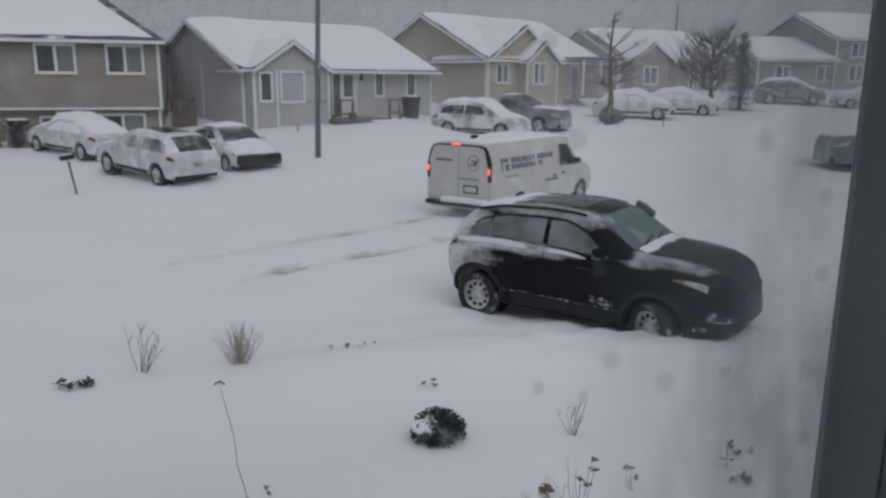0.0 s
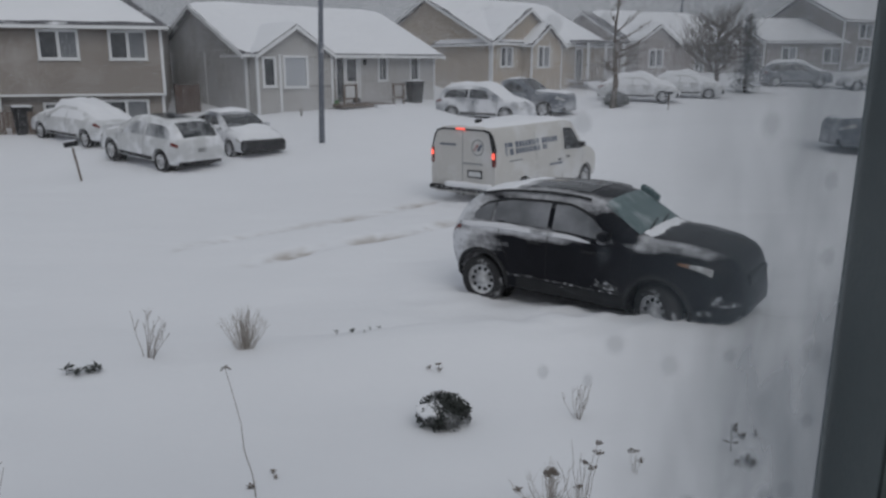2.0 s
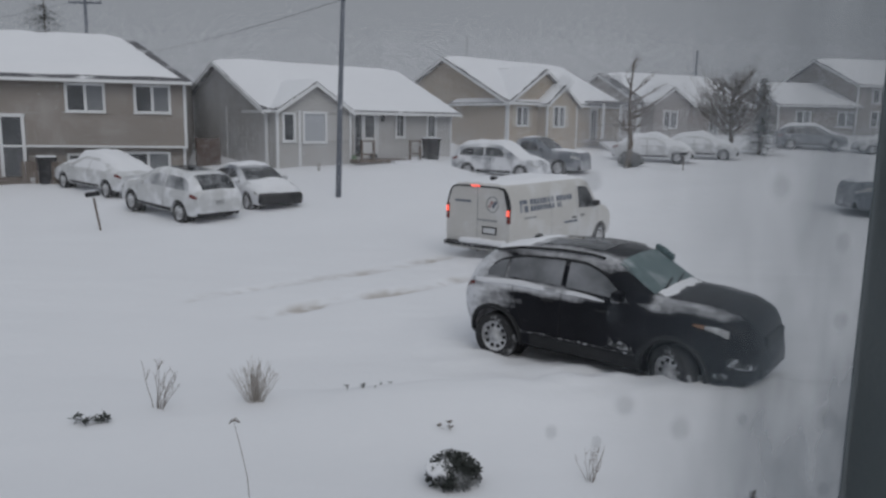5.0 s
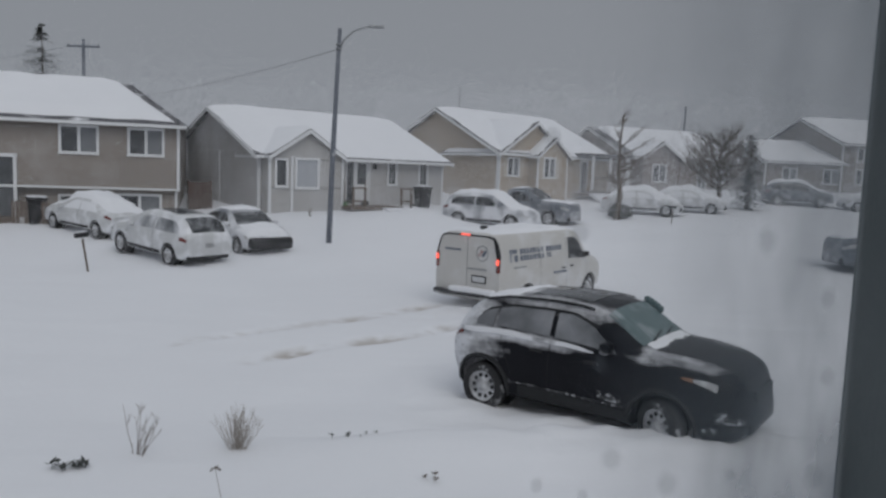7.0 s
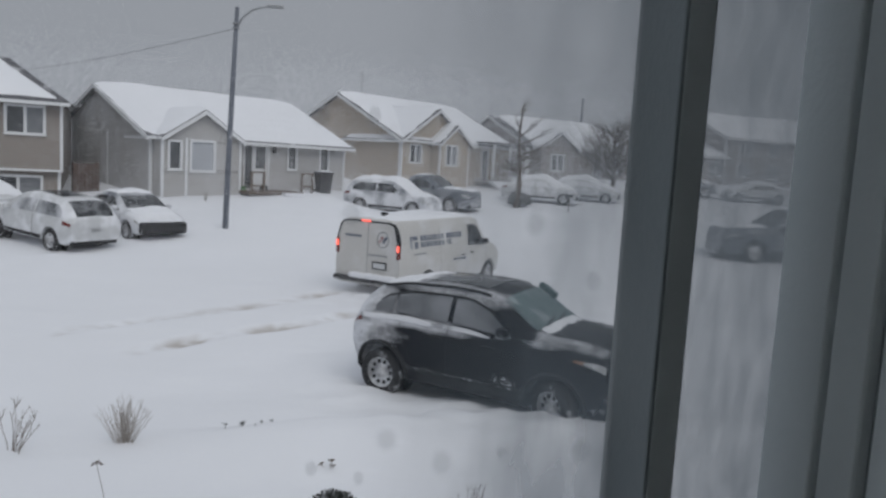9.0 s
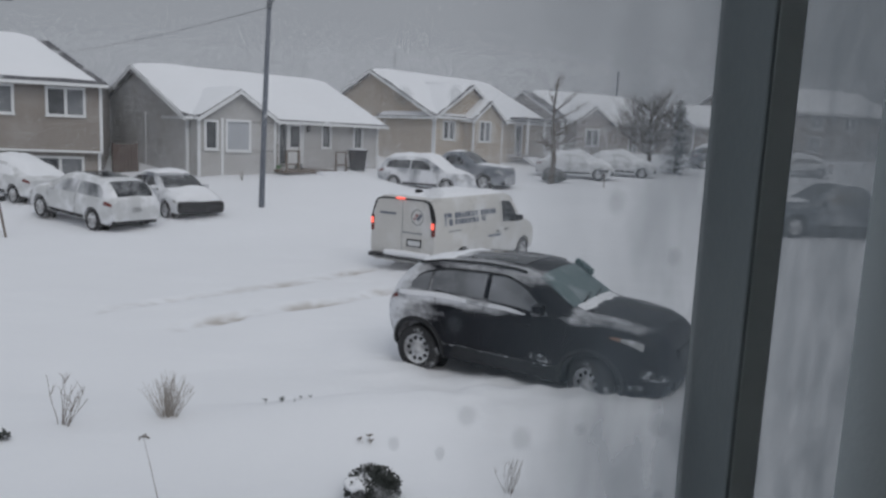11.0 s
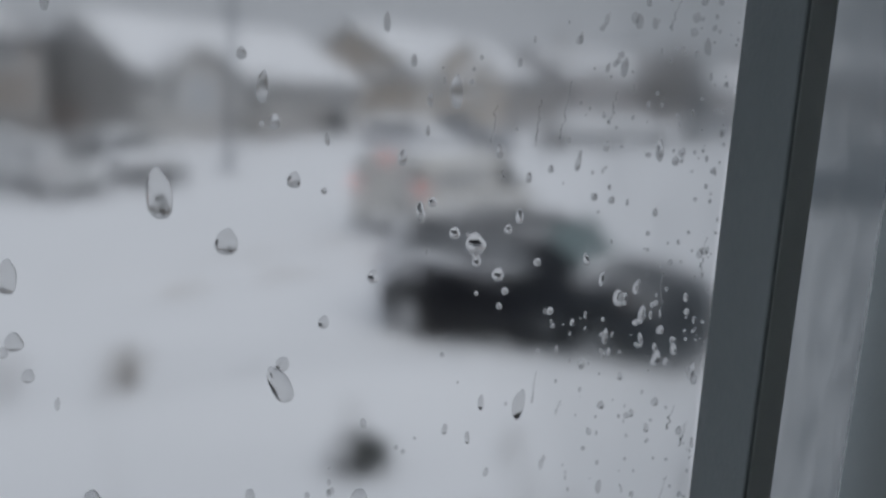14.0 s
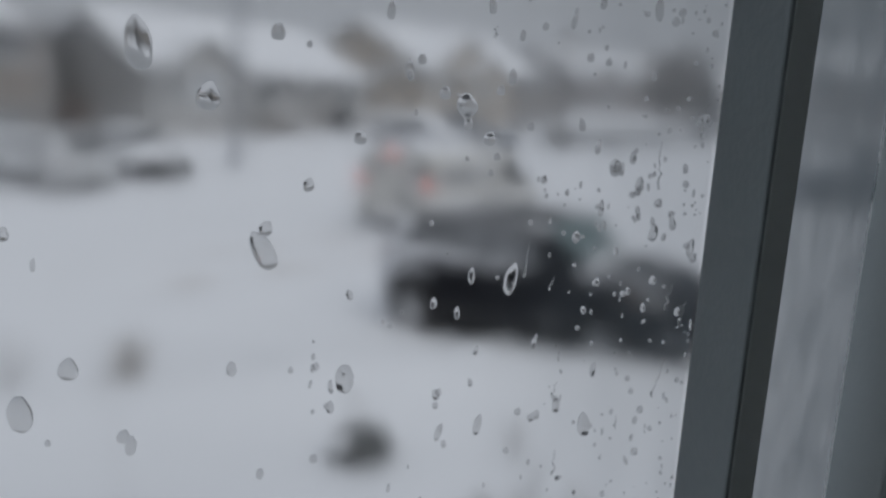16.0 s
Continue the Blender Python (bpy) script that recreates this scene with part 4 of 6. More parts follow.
def black_suv(m):
    s = thing("car", m, "black compact crossover car plastered with blown snow", "car")
    sh = Shape(4.36, 1.84,
               [(-2.18, 1.0), (-2.14, 1.14), (-1.98, 1.38), (-1.68, 1.6), (-1.2, 1.71), (-0.5, 1.755), (0.0, 1.735), (0.32, 1.66), (0.58, 1.47), (0.8, 1.31), (0.98, 1.25), (1.35, 1.24), (1.72, 1.19), (1.96, 1.1), (2.07, 0.98), (2.13, 0.82), (2.18, 0.6)],
               [(-2.18, 0.96), (-2.0, 1.13), (-1.3, 1.18), (-0.1, 1.16), (0.72, 1.12), (1.15, 1.12), (1.7, 1.06), (1.96, 0.95), (2.07, 0.83), (2.18, 0.56)],
               [(-2.18, 0.56), (-2.02, 0.38), (-1.8, 0.27), (1.7, 0.25), (2.0, 0.3), (2.12, 0.38), (2.18, 0.5)],
               [(-2.18, 0.8), (-1.9, 0.72), (-1.2, 0.72), (0.12, 0.73), (0.7, 0.8), (1.1, 0.84), (2.18, 0.72)], nose=0.2, tail=0.3)
    body = part("body", sh.body(72), CAR_BLACK, s)
    wheels = (-1.5, 1.14)
    cut_arches(body, [(x, 0.37) for x in wheels], 0.41, sh.w)
    sharp_smooth(body, 38)
    for x in wheels:
        arch_lip(sh, s, x, 0.37, 0.41, BLACK_PLASTIC)
        for side in (-1, 1):
            wheel(s, x, side * (sh.w - 0.13), 0.345, side, turn=-24 if x > 0 else 0)
    for side in (-1, 1):
        win_top = lin((-1.75, 1.34), (-1.5, 1.7), (-1.1, 1.8), (-0.15, 1.8), (0.15, 1.64), (0.52, 1.14))
        for a, b in ((-1.66, -1.36), (-1.31, -0.46), (-0.38, 0.5)):
            part("side_window", side_panel(sh, lin((-1.75, 1.2), (0.6, 1.08)), win_top, np.linspace(a, b, 9), side, 0.012), SUV_GLASS, s, "dark side window filmed with frost")
        part("window_strip", side_panel(sh, lambda x: win_top(x) + 0.02, lambda x: win_top(x) + 0.07, np.linspace(-1.6, 0.2, 20), side, 0.014, rows=2), BLACK_PLASTIC, s, "black strip over the side windows")
        seams(sh, s, [((-0.44, 0.02), (-0.43, 1.02)), ((0.76, 0.1), (0.78, 0.95)), ((-1.22, 0.95), (-1.02, 0.35))], side, BLACK_PLASTIC)
        handle(sh, s, -0.62, 0.82, side, BLACK_PLASTIC)
        handle(sh, s, 0.2, 0.82, side, BLACK_PLASTIC)
        mirror(sh, s, 0.42, 1.06, side, CAR_BLACK)
        part("headlight", side_panel(sh, lin((1.45, 0.9), (1.8, 0.84)), lin((1.45, 0.93), (1.8, 0.97)), np.linspace(1.52, 1.8, 8), side, 0.012), LENS, s, "pale headlamp half hidden by snow")
        part("turn_signal", side_panel(sh, lin((1.35, 0.9), (1.55, 0.88)), lin((1.35, 0.92), (1.55, 0.95)), np.linspace(1.38, 1.51, 5), side, 0.012), AMBER, s, "amber corner lamp")
        part("tail_light", side_panel(sh, lin((-2.2, 0.86), (-1.85, 0.9)), lin((-2.2, 0.96), (-1.85, 0.97)), np.linspace(-2.1, -1.9, 6), side, 0.012), TAIL_OFF, s, "dark red tail lamp")
        bm = bmesh.new()
        add_tube(bm, [sh.on_side(x, 1.97, side, 0.0) + Vector((0, 0, 0.06)) for x in np.linspace(-1.6, 0.1, 11)], [0.02] * 11, 6)
        part("roof_rail", bm, BLACK_PLASTIC, s)
        part("sill_trim", side_panel(sh, lin((-0.9, 0.0), (0.9, 0.0)), lin((-0.9, 0.2), (0.9, 0.18)), np.linspace(-0.9, 0.7, 8), side, 0.015), BLACK_PLASTIC, s, "black plastic sill trim")
        part("sill_snow", side_panel(sh, lambda x: 0.215 + 0.01 * noise.noise((x * 7, side, 3)), lambda x: 0.235 + 0.03 * noise.noise((x * 5, side, 8)), np.linspace(-0.95, 0.66, 36), side, 0.02, rows=1), RIME, s, "thin line of snow along the sill")
    part("windscreen", top_panel(sh, 0.3, 0.82, 0.95, 0.012), FROST_GLASS, s, "teal windscreen glazed with frost")
    part("rear_window", top_panel(sh, -2.0, -1.66, 0.86, 0.012), FROST_GLASS, s, "rear window plastered with snow")
    part("sunroof", top_panel(sh, -0.95, -0.02, 0.7, 0.006), CAR_GLASS, s)
    for a, b in ((-0.55, 0.05), (0.05, 0.6)):
        bm = bmesh.new()
        add_tube(bm, [sh.on_top(0.84, a, 0.03), sh.on_top(0.8, (a + b) / 2, 0.035), sh.on_top(0.76, b, 0.03)], [0.012, 0.011, 0.008], 6)
        part("wiper", bm, BLACK_PLASTIC, s)
    bm = bmesh.new()
    for x in np.linspace(0.3, 0.5, 5):
        add_box(bm, sh.on_top(x, 0.93, 0.05), (0.08, 0.1 + 0.04 * noise.noise((x * 9, 0, 2)), 0.1))
    bevelled(bm, 0.03)
    part("ice_lump", bm, FROST_GLASS, s, "lump of ice on the windscreen corner")
    box_part("grille", (2.08, 0, 0.82), (0.14, 0.8, 0.16), BLACK_PLASTIC, s, "", 0.03)
    box_part("front_bumper", (2.07, 0, 0.46), (0.16, 1.1, 0.14), BLACK_PLASTIC, s, "", 0.03)
    box_part("number_plate", (-2.16, 0, 0.84), (0.03, 0.34, 0.17), PLATE, s)
    snow_on(sh, s, -2.0, -1.1, 0.97, 0.035, 3.0)
    snow_on(sh, s, 0.8, 0.97, 0.95, 0.018, 4.0, 10, 16)
    for side, xa, xb, lo, hi in ((-1, 1.8, 2.1, 0.34, 0.5), (-1, 1.66, 1.82, 0.12, 0.2), (1, 1.85, 2.08, 0.3, 0.5), (-1, 0.3, 0.62, 0.28, 0.36)):
        bm = side_panel(sh, lambda x: lo + 0.05 * noise.noise((x * 9, lo * 7, 1)), lambda x: hi + 0.12 * noise.noise((x * 11, hi * 9, 2)), np.linspace(xa, xb, 14), side, 0.014, rows=3)
        part("snow_crust", bm, RIME, s, "thin crust of frozen slush")
    for side in (-1, 1):
        bm = side_panel(sh, lambda x: 0.965 + 0.03 * noise.noise((x * 3, side, 0)), lambda x: 1.03 + 0.07 * noise.noise((x * 2.3, side, 4)) - 0.045 * x, np.linspace(-1.95, 0.2, 40), side, 0.018, rows=3)
        part("snow_ledge", bm, LEDGE_SNOW, s, "thin ledge of snow under the windows")
    return s


def cargo_van(m):
    s = thing("van", m, "white cargo van with lit brake lamps in snow", "van")
    sh = Shape(5.69, 2.01,
               [(-2.84, 2.02), (-2.6, 2.09), (0.9, 2.1), (1.25, 2.04), (1.55, 1.72), (1.85, 1.38), (2.2, 1.28), (2.6, 1.18), (2.84, 1.0)],
               [(-2.84, 1.22), (1.2, 1.22), (1.9, 1.2), (2.4, 1.1), (2.84, 0.92)],
               [(-2.84, 0.42), (2.6, 0.34), (2.84, 0.42)],
               [(-2.84, 0.82), (1.1, 0.84), (1.6, 0.84), (2.1, 0.85), (2.84, 0.8)], nose=0.08, tail=0.03)
    body = part("body", sh.body(80), VAN_WHITE, s)
    cut_arches(body, [(-1.52, 0.37), (1.9, 0.37)], 0.43, sh.w)
    sharp_smooth(body, 38)
    for x in (-1.52, 1.9):
        for side in (-1, 1):
            wheel(s, x, side * (sh.w - 0.15), 0.37, side, 0.24)
            bm = bmesh.new()
            add_tube(bm, [(x, side * (sh.w - 0.36), 0.37), (x, side * (sh.w - 0.33), 0.37)], [0.44] * 2, 24)
            part("wheel_well", bm, BLACK_PLASTIC, s)
    for side in (-1, 1):
        part("side_window", side_panel(sh, lin((0.6, 1.08), (1.7, 1.06)), lin((0.6, 1.86), (1.1, 1.86), (1.36, 1.6), (1.62, 1.2)), np.linspace(0.62, 1.6, 10), side, 0.012), CAR_GLASS, s, "dark cab window")
        mirror(sh, s, 1.45, 1.15, side, BLACK_PLASTIC)
        handle(sh, s, 0.72, 0.82, side, BLACK_PLASTIC)
        handle(sh, s, 0.25, 0.78, side, BLACK_PLASTIC)
        seams(sh, s, [((0.5, 0.02), (0.5, 1.9)), ((1.55, 0.1), (1.66, 0.98)), ((-0.9, 0.02), (-0.9, 1.85))], side, METAL)
        box_part("tail_light", (-2.83, side * 0.925, 1.34), (0.09, 0.08, 0.40), TAIL_OFF, s, "tall tail lamp", 0.02)
        box_part("brake_light", (-2.872, side * 0.925, 1.40), (0.03, 0.07, 0.14), TAIL_ON, s, "lit red brake lamp", 0.01)
        bm = bmesh.new()
        add_tube(bm, [(-2.845, side * 0.945, 1.5), (-2.845, side * 0.9, 1.68), (-2.845, side * 0.845, 1.86), (-2.84, side * 0.78, 1.96), (-2.84, side * 0.62, 2.0)], [0.055, 0.06, 0.05, 0.035, 0.024] if side < 0 else [0.02, 0.022, 0.022, 0.022, 0.02], 8)
        part("pillar_trim", bm, BLACK_PLASTIC, s, "dark corner strip")
        # faded company lettering, as plain bars
        rng = random.Random(12)
        for xa, words, ta, tb in ((-1.86, (8, 6), 1.44, 1.63), (-1.86, (9, 3), 1.22, 1.40)):
            x = xa
            for count in words:
                for k in range(count):
                    e = x + rng.choice((0.05, 0.1, 0.12, 0.13))
                    part("lettering_bar", side_panel(sh, lambda q, ta=ta: ta, lambda q, tb=tb: tb, np.linspace(x, e, 3), side, 0.005, rows=2, back=0.01), DARK_INK, s)
                    x = e + 0.035
                x += 0.11
        for nm, xa, xb, ta, tb, mt in (("emblem_bar", -2.34, -2.24, 1.2, 1.62, DARK_INK), ("emblem_bar", -2.22, -2.0, 1.48, 1.62, DARK_INK), ("emblem_bar", -2.15, -1.98, 1.2, 1.42, DARK_INK), ("lettering_bar", -0.25, 0.45, 0.62, 0.70, DARK_INK), ("lettering_bar", -2.2, -1.6, 0.98, 1.03, METAL)):
            part(nm, side_panel(sh, lambda q, ta=ta: ta, lambda q, tb=tb: tb, np.linspace(xa, xb, 4), side, 0.005, rows=2, back=0.01), mt, s)
    part("windscreen", top_panel(sh, 1.22, 1.84, 0.95, 0.012), CAR_GLASS, s)
    bm = bmesh.new()
    add_box(bm, (-2.9, 0, 0.54), (0.18, 1.9, 0.12))
    bevelled(bm, 0.04)
    part("rear_bumper", bm, BLACK_PLASTIC, s, "dark rear step bumper caked with snow")
    bm = bmesh.new()
    ys = [-0.94 + k * 0.06 for k in range(25)]
    add_tube(bm, [(-2.92, y, 0.64 + 0.03 * noise.noise((y * 4, 0, 1))) for y in ys], [0.03 if y in (ys[0], ys[-1]) else 0.085 + 0.03 * noise.noise((y * 3, 2, 5)) for y in ys], 10)
    part("bumper_snow", bm, SNOW_PACKED, s, "snow lying on the bumper", smooth=True)
    box_part("rear_frame", (-2.84, 0, 2.005), (0.05, 1.3, 0.04), BLACK_PLASTIC, s, "dark strip over the doors", 0.015)
    box_part("high_brake_light", (-2.88, 0.05, 2.02), (0.03, 0.26, 0.04), TAIL_ON, s, "lit third brake lamp")
    box_part("door_gap", (-2.845, 0.0, 1.25), (0.012, 0.012, 1.4), METAL, s)
    bm = bmesh.new()
    for c, q in (((0, 0.0, 0.08), (0.02, 0.42, 0.03)), ((0, 0.0, -0.08), (0.02, 0.42, 0.03)), ((0, 0.2, 0), (0.02, 0.03, 0.17)), ((0, -0.2, 0), (0.02, 0.03, 0.17))):
        add_box(bm, (-2.86 + c[0], -0.38 + c[1], 0.93 + c[2]), q)
    part("plate_frame", bm, BLACK_PLASTIC, s)
    box_part("number_plate", (-2.855, -0.38, 0.93), (0.02, 0.38, 0.14), PLATE, s)
    bm = bmesh.new()
    n = 24
    add_tube(bm, [(-2.848, -0.45 + 0.17 * math.cos(2 * math.pi * k / n), 1.58 + 0.19 * math.sin(2 * math.pi * k / n)) for k in range(n + 1)], [0.012] * (n + 1), 5)
    part("emblem_ring", bm, METAL, s)
    for dy, rot in ((-0.06, 0.6), (0.05, 0.6)):
        bm = bmesh.new()
        add_box(bm, (-2.85, -0.45 + dy, 1.58), (0.015, 0.07, 0.18), Matrix.Rotation(rot, 4, "X"))
        part("emblem_bar", bm, RED_INK if dy > 0 else DARK_INK, s)
    box_part("lettering_bar", (-2.85, 0.45, 1.62), (0.012, 0.5, 0.05), DARK_INK, s)
    box_part("lettering_bar", (-2.85, -0.3, 1.18), (0.012, 0.6, 0.04), METAL, s)
    bm = bmesh.new()
    add_box(bm, (-2.3, -0.1, 2.14), (0.25, 0.1, 0.06))
    add_box(bm, (-2.25, -0.05, 2.19), (0.12, 0.16, 0.05))
    bevelled(bm, 0.012)
    part("roof_fitting", bm, BLACK_PLASTIC, s, "small black roof fitting")
    snow_on(sh, s, -2.75, 1.1, 0.95, 0.09, 8.0)
    snow_on(sh, s, 1.9, 2.7, 0.95, 0.09, 9.0)
    return s


def road_car(m, label, paint, kind="suv", snow=0.1, group="parked cars", length=4.5, glass=None, cover=1.0, sunroof=False, dark_front=False):
    """A parked car or pickup of everyday form with snow on it."""
    s = thing("car", m, label, "car", group)
    k = length / 4.5
    glass = glass or CAR_GLASS
    if kind == "suv":
        top = [(-2.25, 1.0), (-2.15, 1.22), (-1.85, 1.52), (-1.5, 1.62), (-0.2, 1.67), (0.3, 1.6), (0.95, 1.2), (1.2, 1.06), (2.0, 0.94), (2.25, 0.7)]
        belt = [(-2.25, 0.95), (-2.0, 1.04), (1.0, 0.99), (1.9, 0.88), (2.25, 0.62)]
        cab, H = (-1.95, 0.95), 0.35
    elif kind == "sedan":
        top = [(-2.25, 0.9), (-2.1, 1.02), (-1.6, 1.08), (-1.2, 1.26), (-0.7, 1.43), (0.1, 1.45), (0.5, 1.32), (1.0, 1.03), (1.9, 0.88), (2.25, 0.62)]
        belt = [(-2.25, 0.84), (-2.0, 0.96), (1.0, 0.9), (1.9, 0.8), (2.25, 0.58)]
        cab, H = (-1.5, 0.95), 0.32
    else:
        top = [(-2.25, 1.12), (-0.75, 1.14), (-0.7, 1.2), (-0.55, 1.72), (-0.2, 1.82), (0.35, 1.8), (0.7, 1.5), (0.98, 1.24), (2.05, 1.16), (2.25, 0.95)]
        belt = [(-2.25, 1.08), (1.0, 1.14), (2.0, 1.06), (2.25, 0.85)]
        cab, H = (-0.6, 0.85), 0.38
    sc = lambda c: [(x * k, z) for x, z in c]
    sh = Shape(length, 1.84 if kind != "pickup" else 1.98, sc(top), sc(belt), sc([(-2.25, 0.45), (-2.0, 0.28), (2.0, 0.26), (2.25, 0.36)]), sc([(-2.25, 0.82), (-1.5, 0.72), (0.3, 0.72), (1.1, 0.84), (2.25, 0.75)]), nose=0.16, tail=0.09)
    body = part("body", sh.body(56), paint, s)
    cut_arches(body, [(-1.36 * k, H), (1.36 * k, H)], H + 0.06, sh.w)
    sharp_smooth(body, 38)
    for x in (-1.36 * k, 1.36 * k):
        for side in (-1, 1):
            wheel(s, x, side * (sh.w - 0.13), H, side, 0.22, 5)
            bm = bmesh.new()
            add_tube(bm, [(x, side * (sh.w - 0.36), H), (x, side * (sh.w - 0.33), H)], [H + 0.07] * 2, 20)
            part("wheel_well", bm, BLACK_PLASTIC, s)
    a, b = cab[0] * k, cab[1] * k
    mid = (a + b) / 2
    for side in (-1, 1):
        hi = lin((a, 1.25), (a + 0.45 * k, 1.82), (b - 0.75 * k, 1.82), (b - 0.1, 1.12))
        for p, q in ((a + 0.18, mid - 0.06), (mid + 0.02, b - 0.12)):
            part("side_window", side_panel(sh, lambda x: 1.1, hi, np.linspace(p, q, 8), side, 0.012), glass, s, "side window rimed with snow")
        seams(sh, s, [((mid, 0.02), (mid, 1.0)), ((b, 0.1), (b, 0.95))], side, BLACK_PLASTIC)
        handle(sh, s, mid - 0.2, 0.82, side, paint)
        mirror(sh, s, b - 0.28, 1.1, side, paint)
        part("headlight", side_panel(sh, lambda x: 0.74, lambda x: 0.88, np.linspace(1.85 * k, 2.17 * k, 6), side, 0.012), LENS, s)
        part("tail_light", side_panel(sh, lambda x: 0.8, lambda x: 0.95, np.linspace(-2.2 * k, -1.9 * k, 6), side, 0.012), TAIL_OFF, s)
        part("sill_trim", side_panel(sh, lambda x: 0.0, lambda x: 0.16, np.linspace(-0.9 * k, 0.9 * k, 6), side, 0.014), BLACK_PLASTIC, s)
    part("windscreen", top_panel(sh, b - 0.58 * k, b + 0.06 * k, 0.92, 0.012), glass, s)
    if kind == "suv":
        part("rear_window", top_panel(sh, -2.17 * k, -1.72 * k, 0.86, 0.012), CAR_GLASS, s, "dark rear window")
    elif kind == "sedan":
        part("rear_window", top_panel(sh, -1.5 * k, -0.9 * k, 0.86, 0.012), glass, s)
    else:
        bm = bmesh.new()
        add_box(bm, (-1.5 * k, 0, 1.16), (1.35 * k, 1.5, 0.05))
        part("bed_cover", bm, BLACK_PLASTIC, s)
    box_part("grille", (2.13 * k, 0, 0.62), (0.14, 0.95, 0.14), BLACK_PLASTIC, s, "", 0.03)
    box_part("front_bumper", (2.07 * k, 0, 0.42), (0.3, 1.52, 0.28), BLACK_PLASTIC if kind != "suv" else paint, s, "", 0.1)
    if dark_front:
        bm = bmesh.new()
        add_box(bm, (2.12 * k, 0, 0.5), (0.34, 1.62, 0.4))
        bevelled(bm, 0.13, 3)
        part("bumper_cover", bm, BLACK_PLASTIC, s, "dark bumper cover and grille", smooth=True)
    box_part("rear_bumper", (-2.09 * k, 0, 0.42), (0.28, 1.52, 0.22), BLACK_PLASTIC, s, "", 0.06)
    box_part("number_plate", (-2.235 * k, 0, 0.75), (0.03, 0.34, 0.16), PLATE, s)
    if cover >= 1:
        snow_on(sh, s, -2.1 * k, 2.05 * k, 1.0, snow, length)
    elif sunroof:
        part("sunroof", top_panel(sh, -1.25 * k, 0.05 * k, 0.66, 0.008), CAR_GLASS, s, "dark glass sunroof swept clear")
        snow_on(sh, s, b + 0.1 * k, 2.1 * k, 1.0, snow, 5.0)
    else:
        snow_on(sh, s, a + 0.25 * k, b - 0.75 * k, 1.0, snow * 0.7, 2.0)
        snow_on(sh, s, b + 0.1 * k, 2.1 * k, 1.0, snow, 5.0)
    return s


def on_ground(x, y, heading, sink=0.06, dip=0.0):
    return pose(x, y, ground_z(x, y) - sink, 0, dip, heading)


black_suv(pose(2.32, 10.48, -0.12, 0, 0, -36))
cargo_van(pose(2.18, 20.15, -0.14, 0, 0, 52.5) @ Matrix.Scale(0.965, 4))
road_car(on_ground(-9.3, 24.85, 144, 0.06, -4), "white crossover car dusted with snow in a driveway", CAR_WHITE, "suv", 0.07, glass=SNOWED_GLASS, cover=0.5, sunroof=True)
road_car(on_ground(-13.5, 28.7, 146, 0.12, -3), "white sedan buried under thick snow by the house", CAR_WHITE, "sedan", 0.2, length=4.8, glass=SNOW_PACKED)
road_car(on_ground(-7.5, 27.35, -48, 0.14, 3), "navy sedan plastered white with snow in a driveway", CAR_NAVY, "sedan", 0.12, cover=0.5, dark_front=True)
road_car(on_ground(2.1, 35.5, -30, 0.16), "grey crossover car half drifted over with snow", CAR_DRIFTED, "suv", 0.14)
road_car(on_ground(3.9, 38.1, -32, 0.2), "grey pickup truck crusted with blown snow", CAR_GREY, "pickup", 0.06, length=5.6, cover=0.5)
road_car(on_ground(11.2, 43.5, -20), "sedan rounded off by a deep coat of snow", CAR_WHITE, "sedan", 0.24, glass=SNOW_PACKED)
road_car(on_ground(14.6, 46.0, -20), "sedan rounded off by a deep coat of snow", CAR_WHITE, "sedan", 0.24, glass=SNOW_PACKED)
road_car(on_ground(24.2, 52.6, -15), "grey car under snow far down the street", CAR_GREY, "suv", 0.15)
road_car(on_ground(28.5, 50.5, 170), "pale snow-covered car before the tall house", CAR_WHITE, "sedan", 0.15)
road_car(on_ground(15.4, 24.5, 176, 0.1), "dark grey pickup truck parked in drifted snow", CAR_GREY, "pickup", 0.06, length=5.7, cover=0.5)


# ---- street furniture ----
def lamp_post():
    p = thing("street_lamp", pose(-4.43, 28.0, 0.3), "grey street lamp pole with curved arm in snow", "street lamp")
    bm = bmesh.new()
    add_tube(bm, [(0, 0, -0.3), (0.08, 0, 3.0), (0.16, 0, 5.5), (0.25, 0, 8.0)], [0.105, 0.095, 0.085, 0.07], 14)
    part("pole", bm, POLE_WOOD, p, smooth=True)
    bm = bmesh.new()
    add_tube(bm, [(0.24, 0, 7.25), (0.42, 0, 7.62), (0.75, 0, 7.92), (1.1, 0, 8.05), (1.35, 0, 8.1)], [0.035] * 5, 8)
    part("arm", bm, METAL, p, smooth=True)
    bm = bmesh.new()
    add_box(bm, (1.58, 0, 8.11), (0.55, 0.2, 0.11))
    bevelled(bm, 0.04)
    part("lamp_head", bm, METAL, p, "flat grey lamp head")
    for z in (7.25, 7.4):
        bm = bmesh.new()
        add_tube(bm, [(0.225, 0, z), (0.225, 0, z + 0.05)], [0.12, 0.12], 12)
        part("bracket", bm, METAL, p)


def wire(a, b, sag, name="overhead_wire"):
    bm = bmesh.new()
    n = 16
    pts = [Vector(a).lerp(Vector(b), k / n) - Vector((0, 0, sag * 4 * (k / n) * (1 - k / n))) for k in range(n + 1)]
    add_tube(bm, pts, [0.009] * (n + 1), 5)
    tagged(part(name, bm, BLACK_PLASTIC), "thin sagging overhead wire against grey sky", "wire")


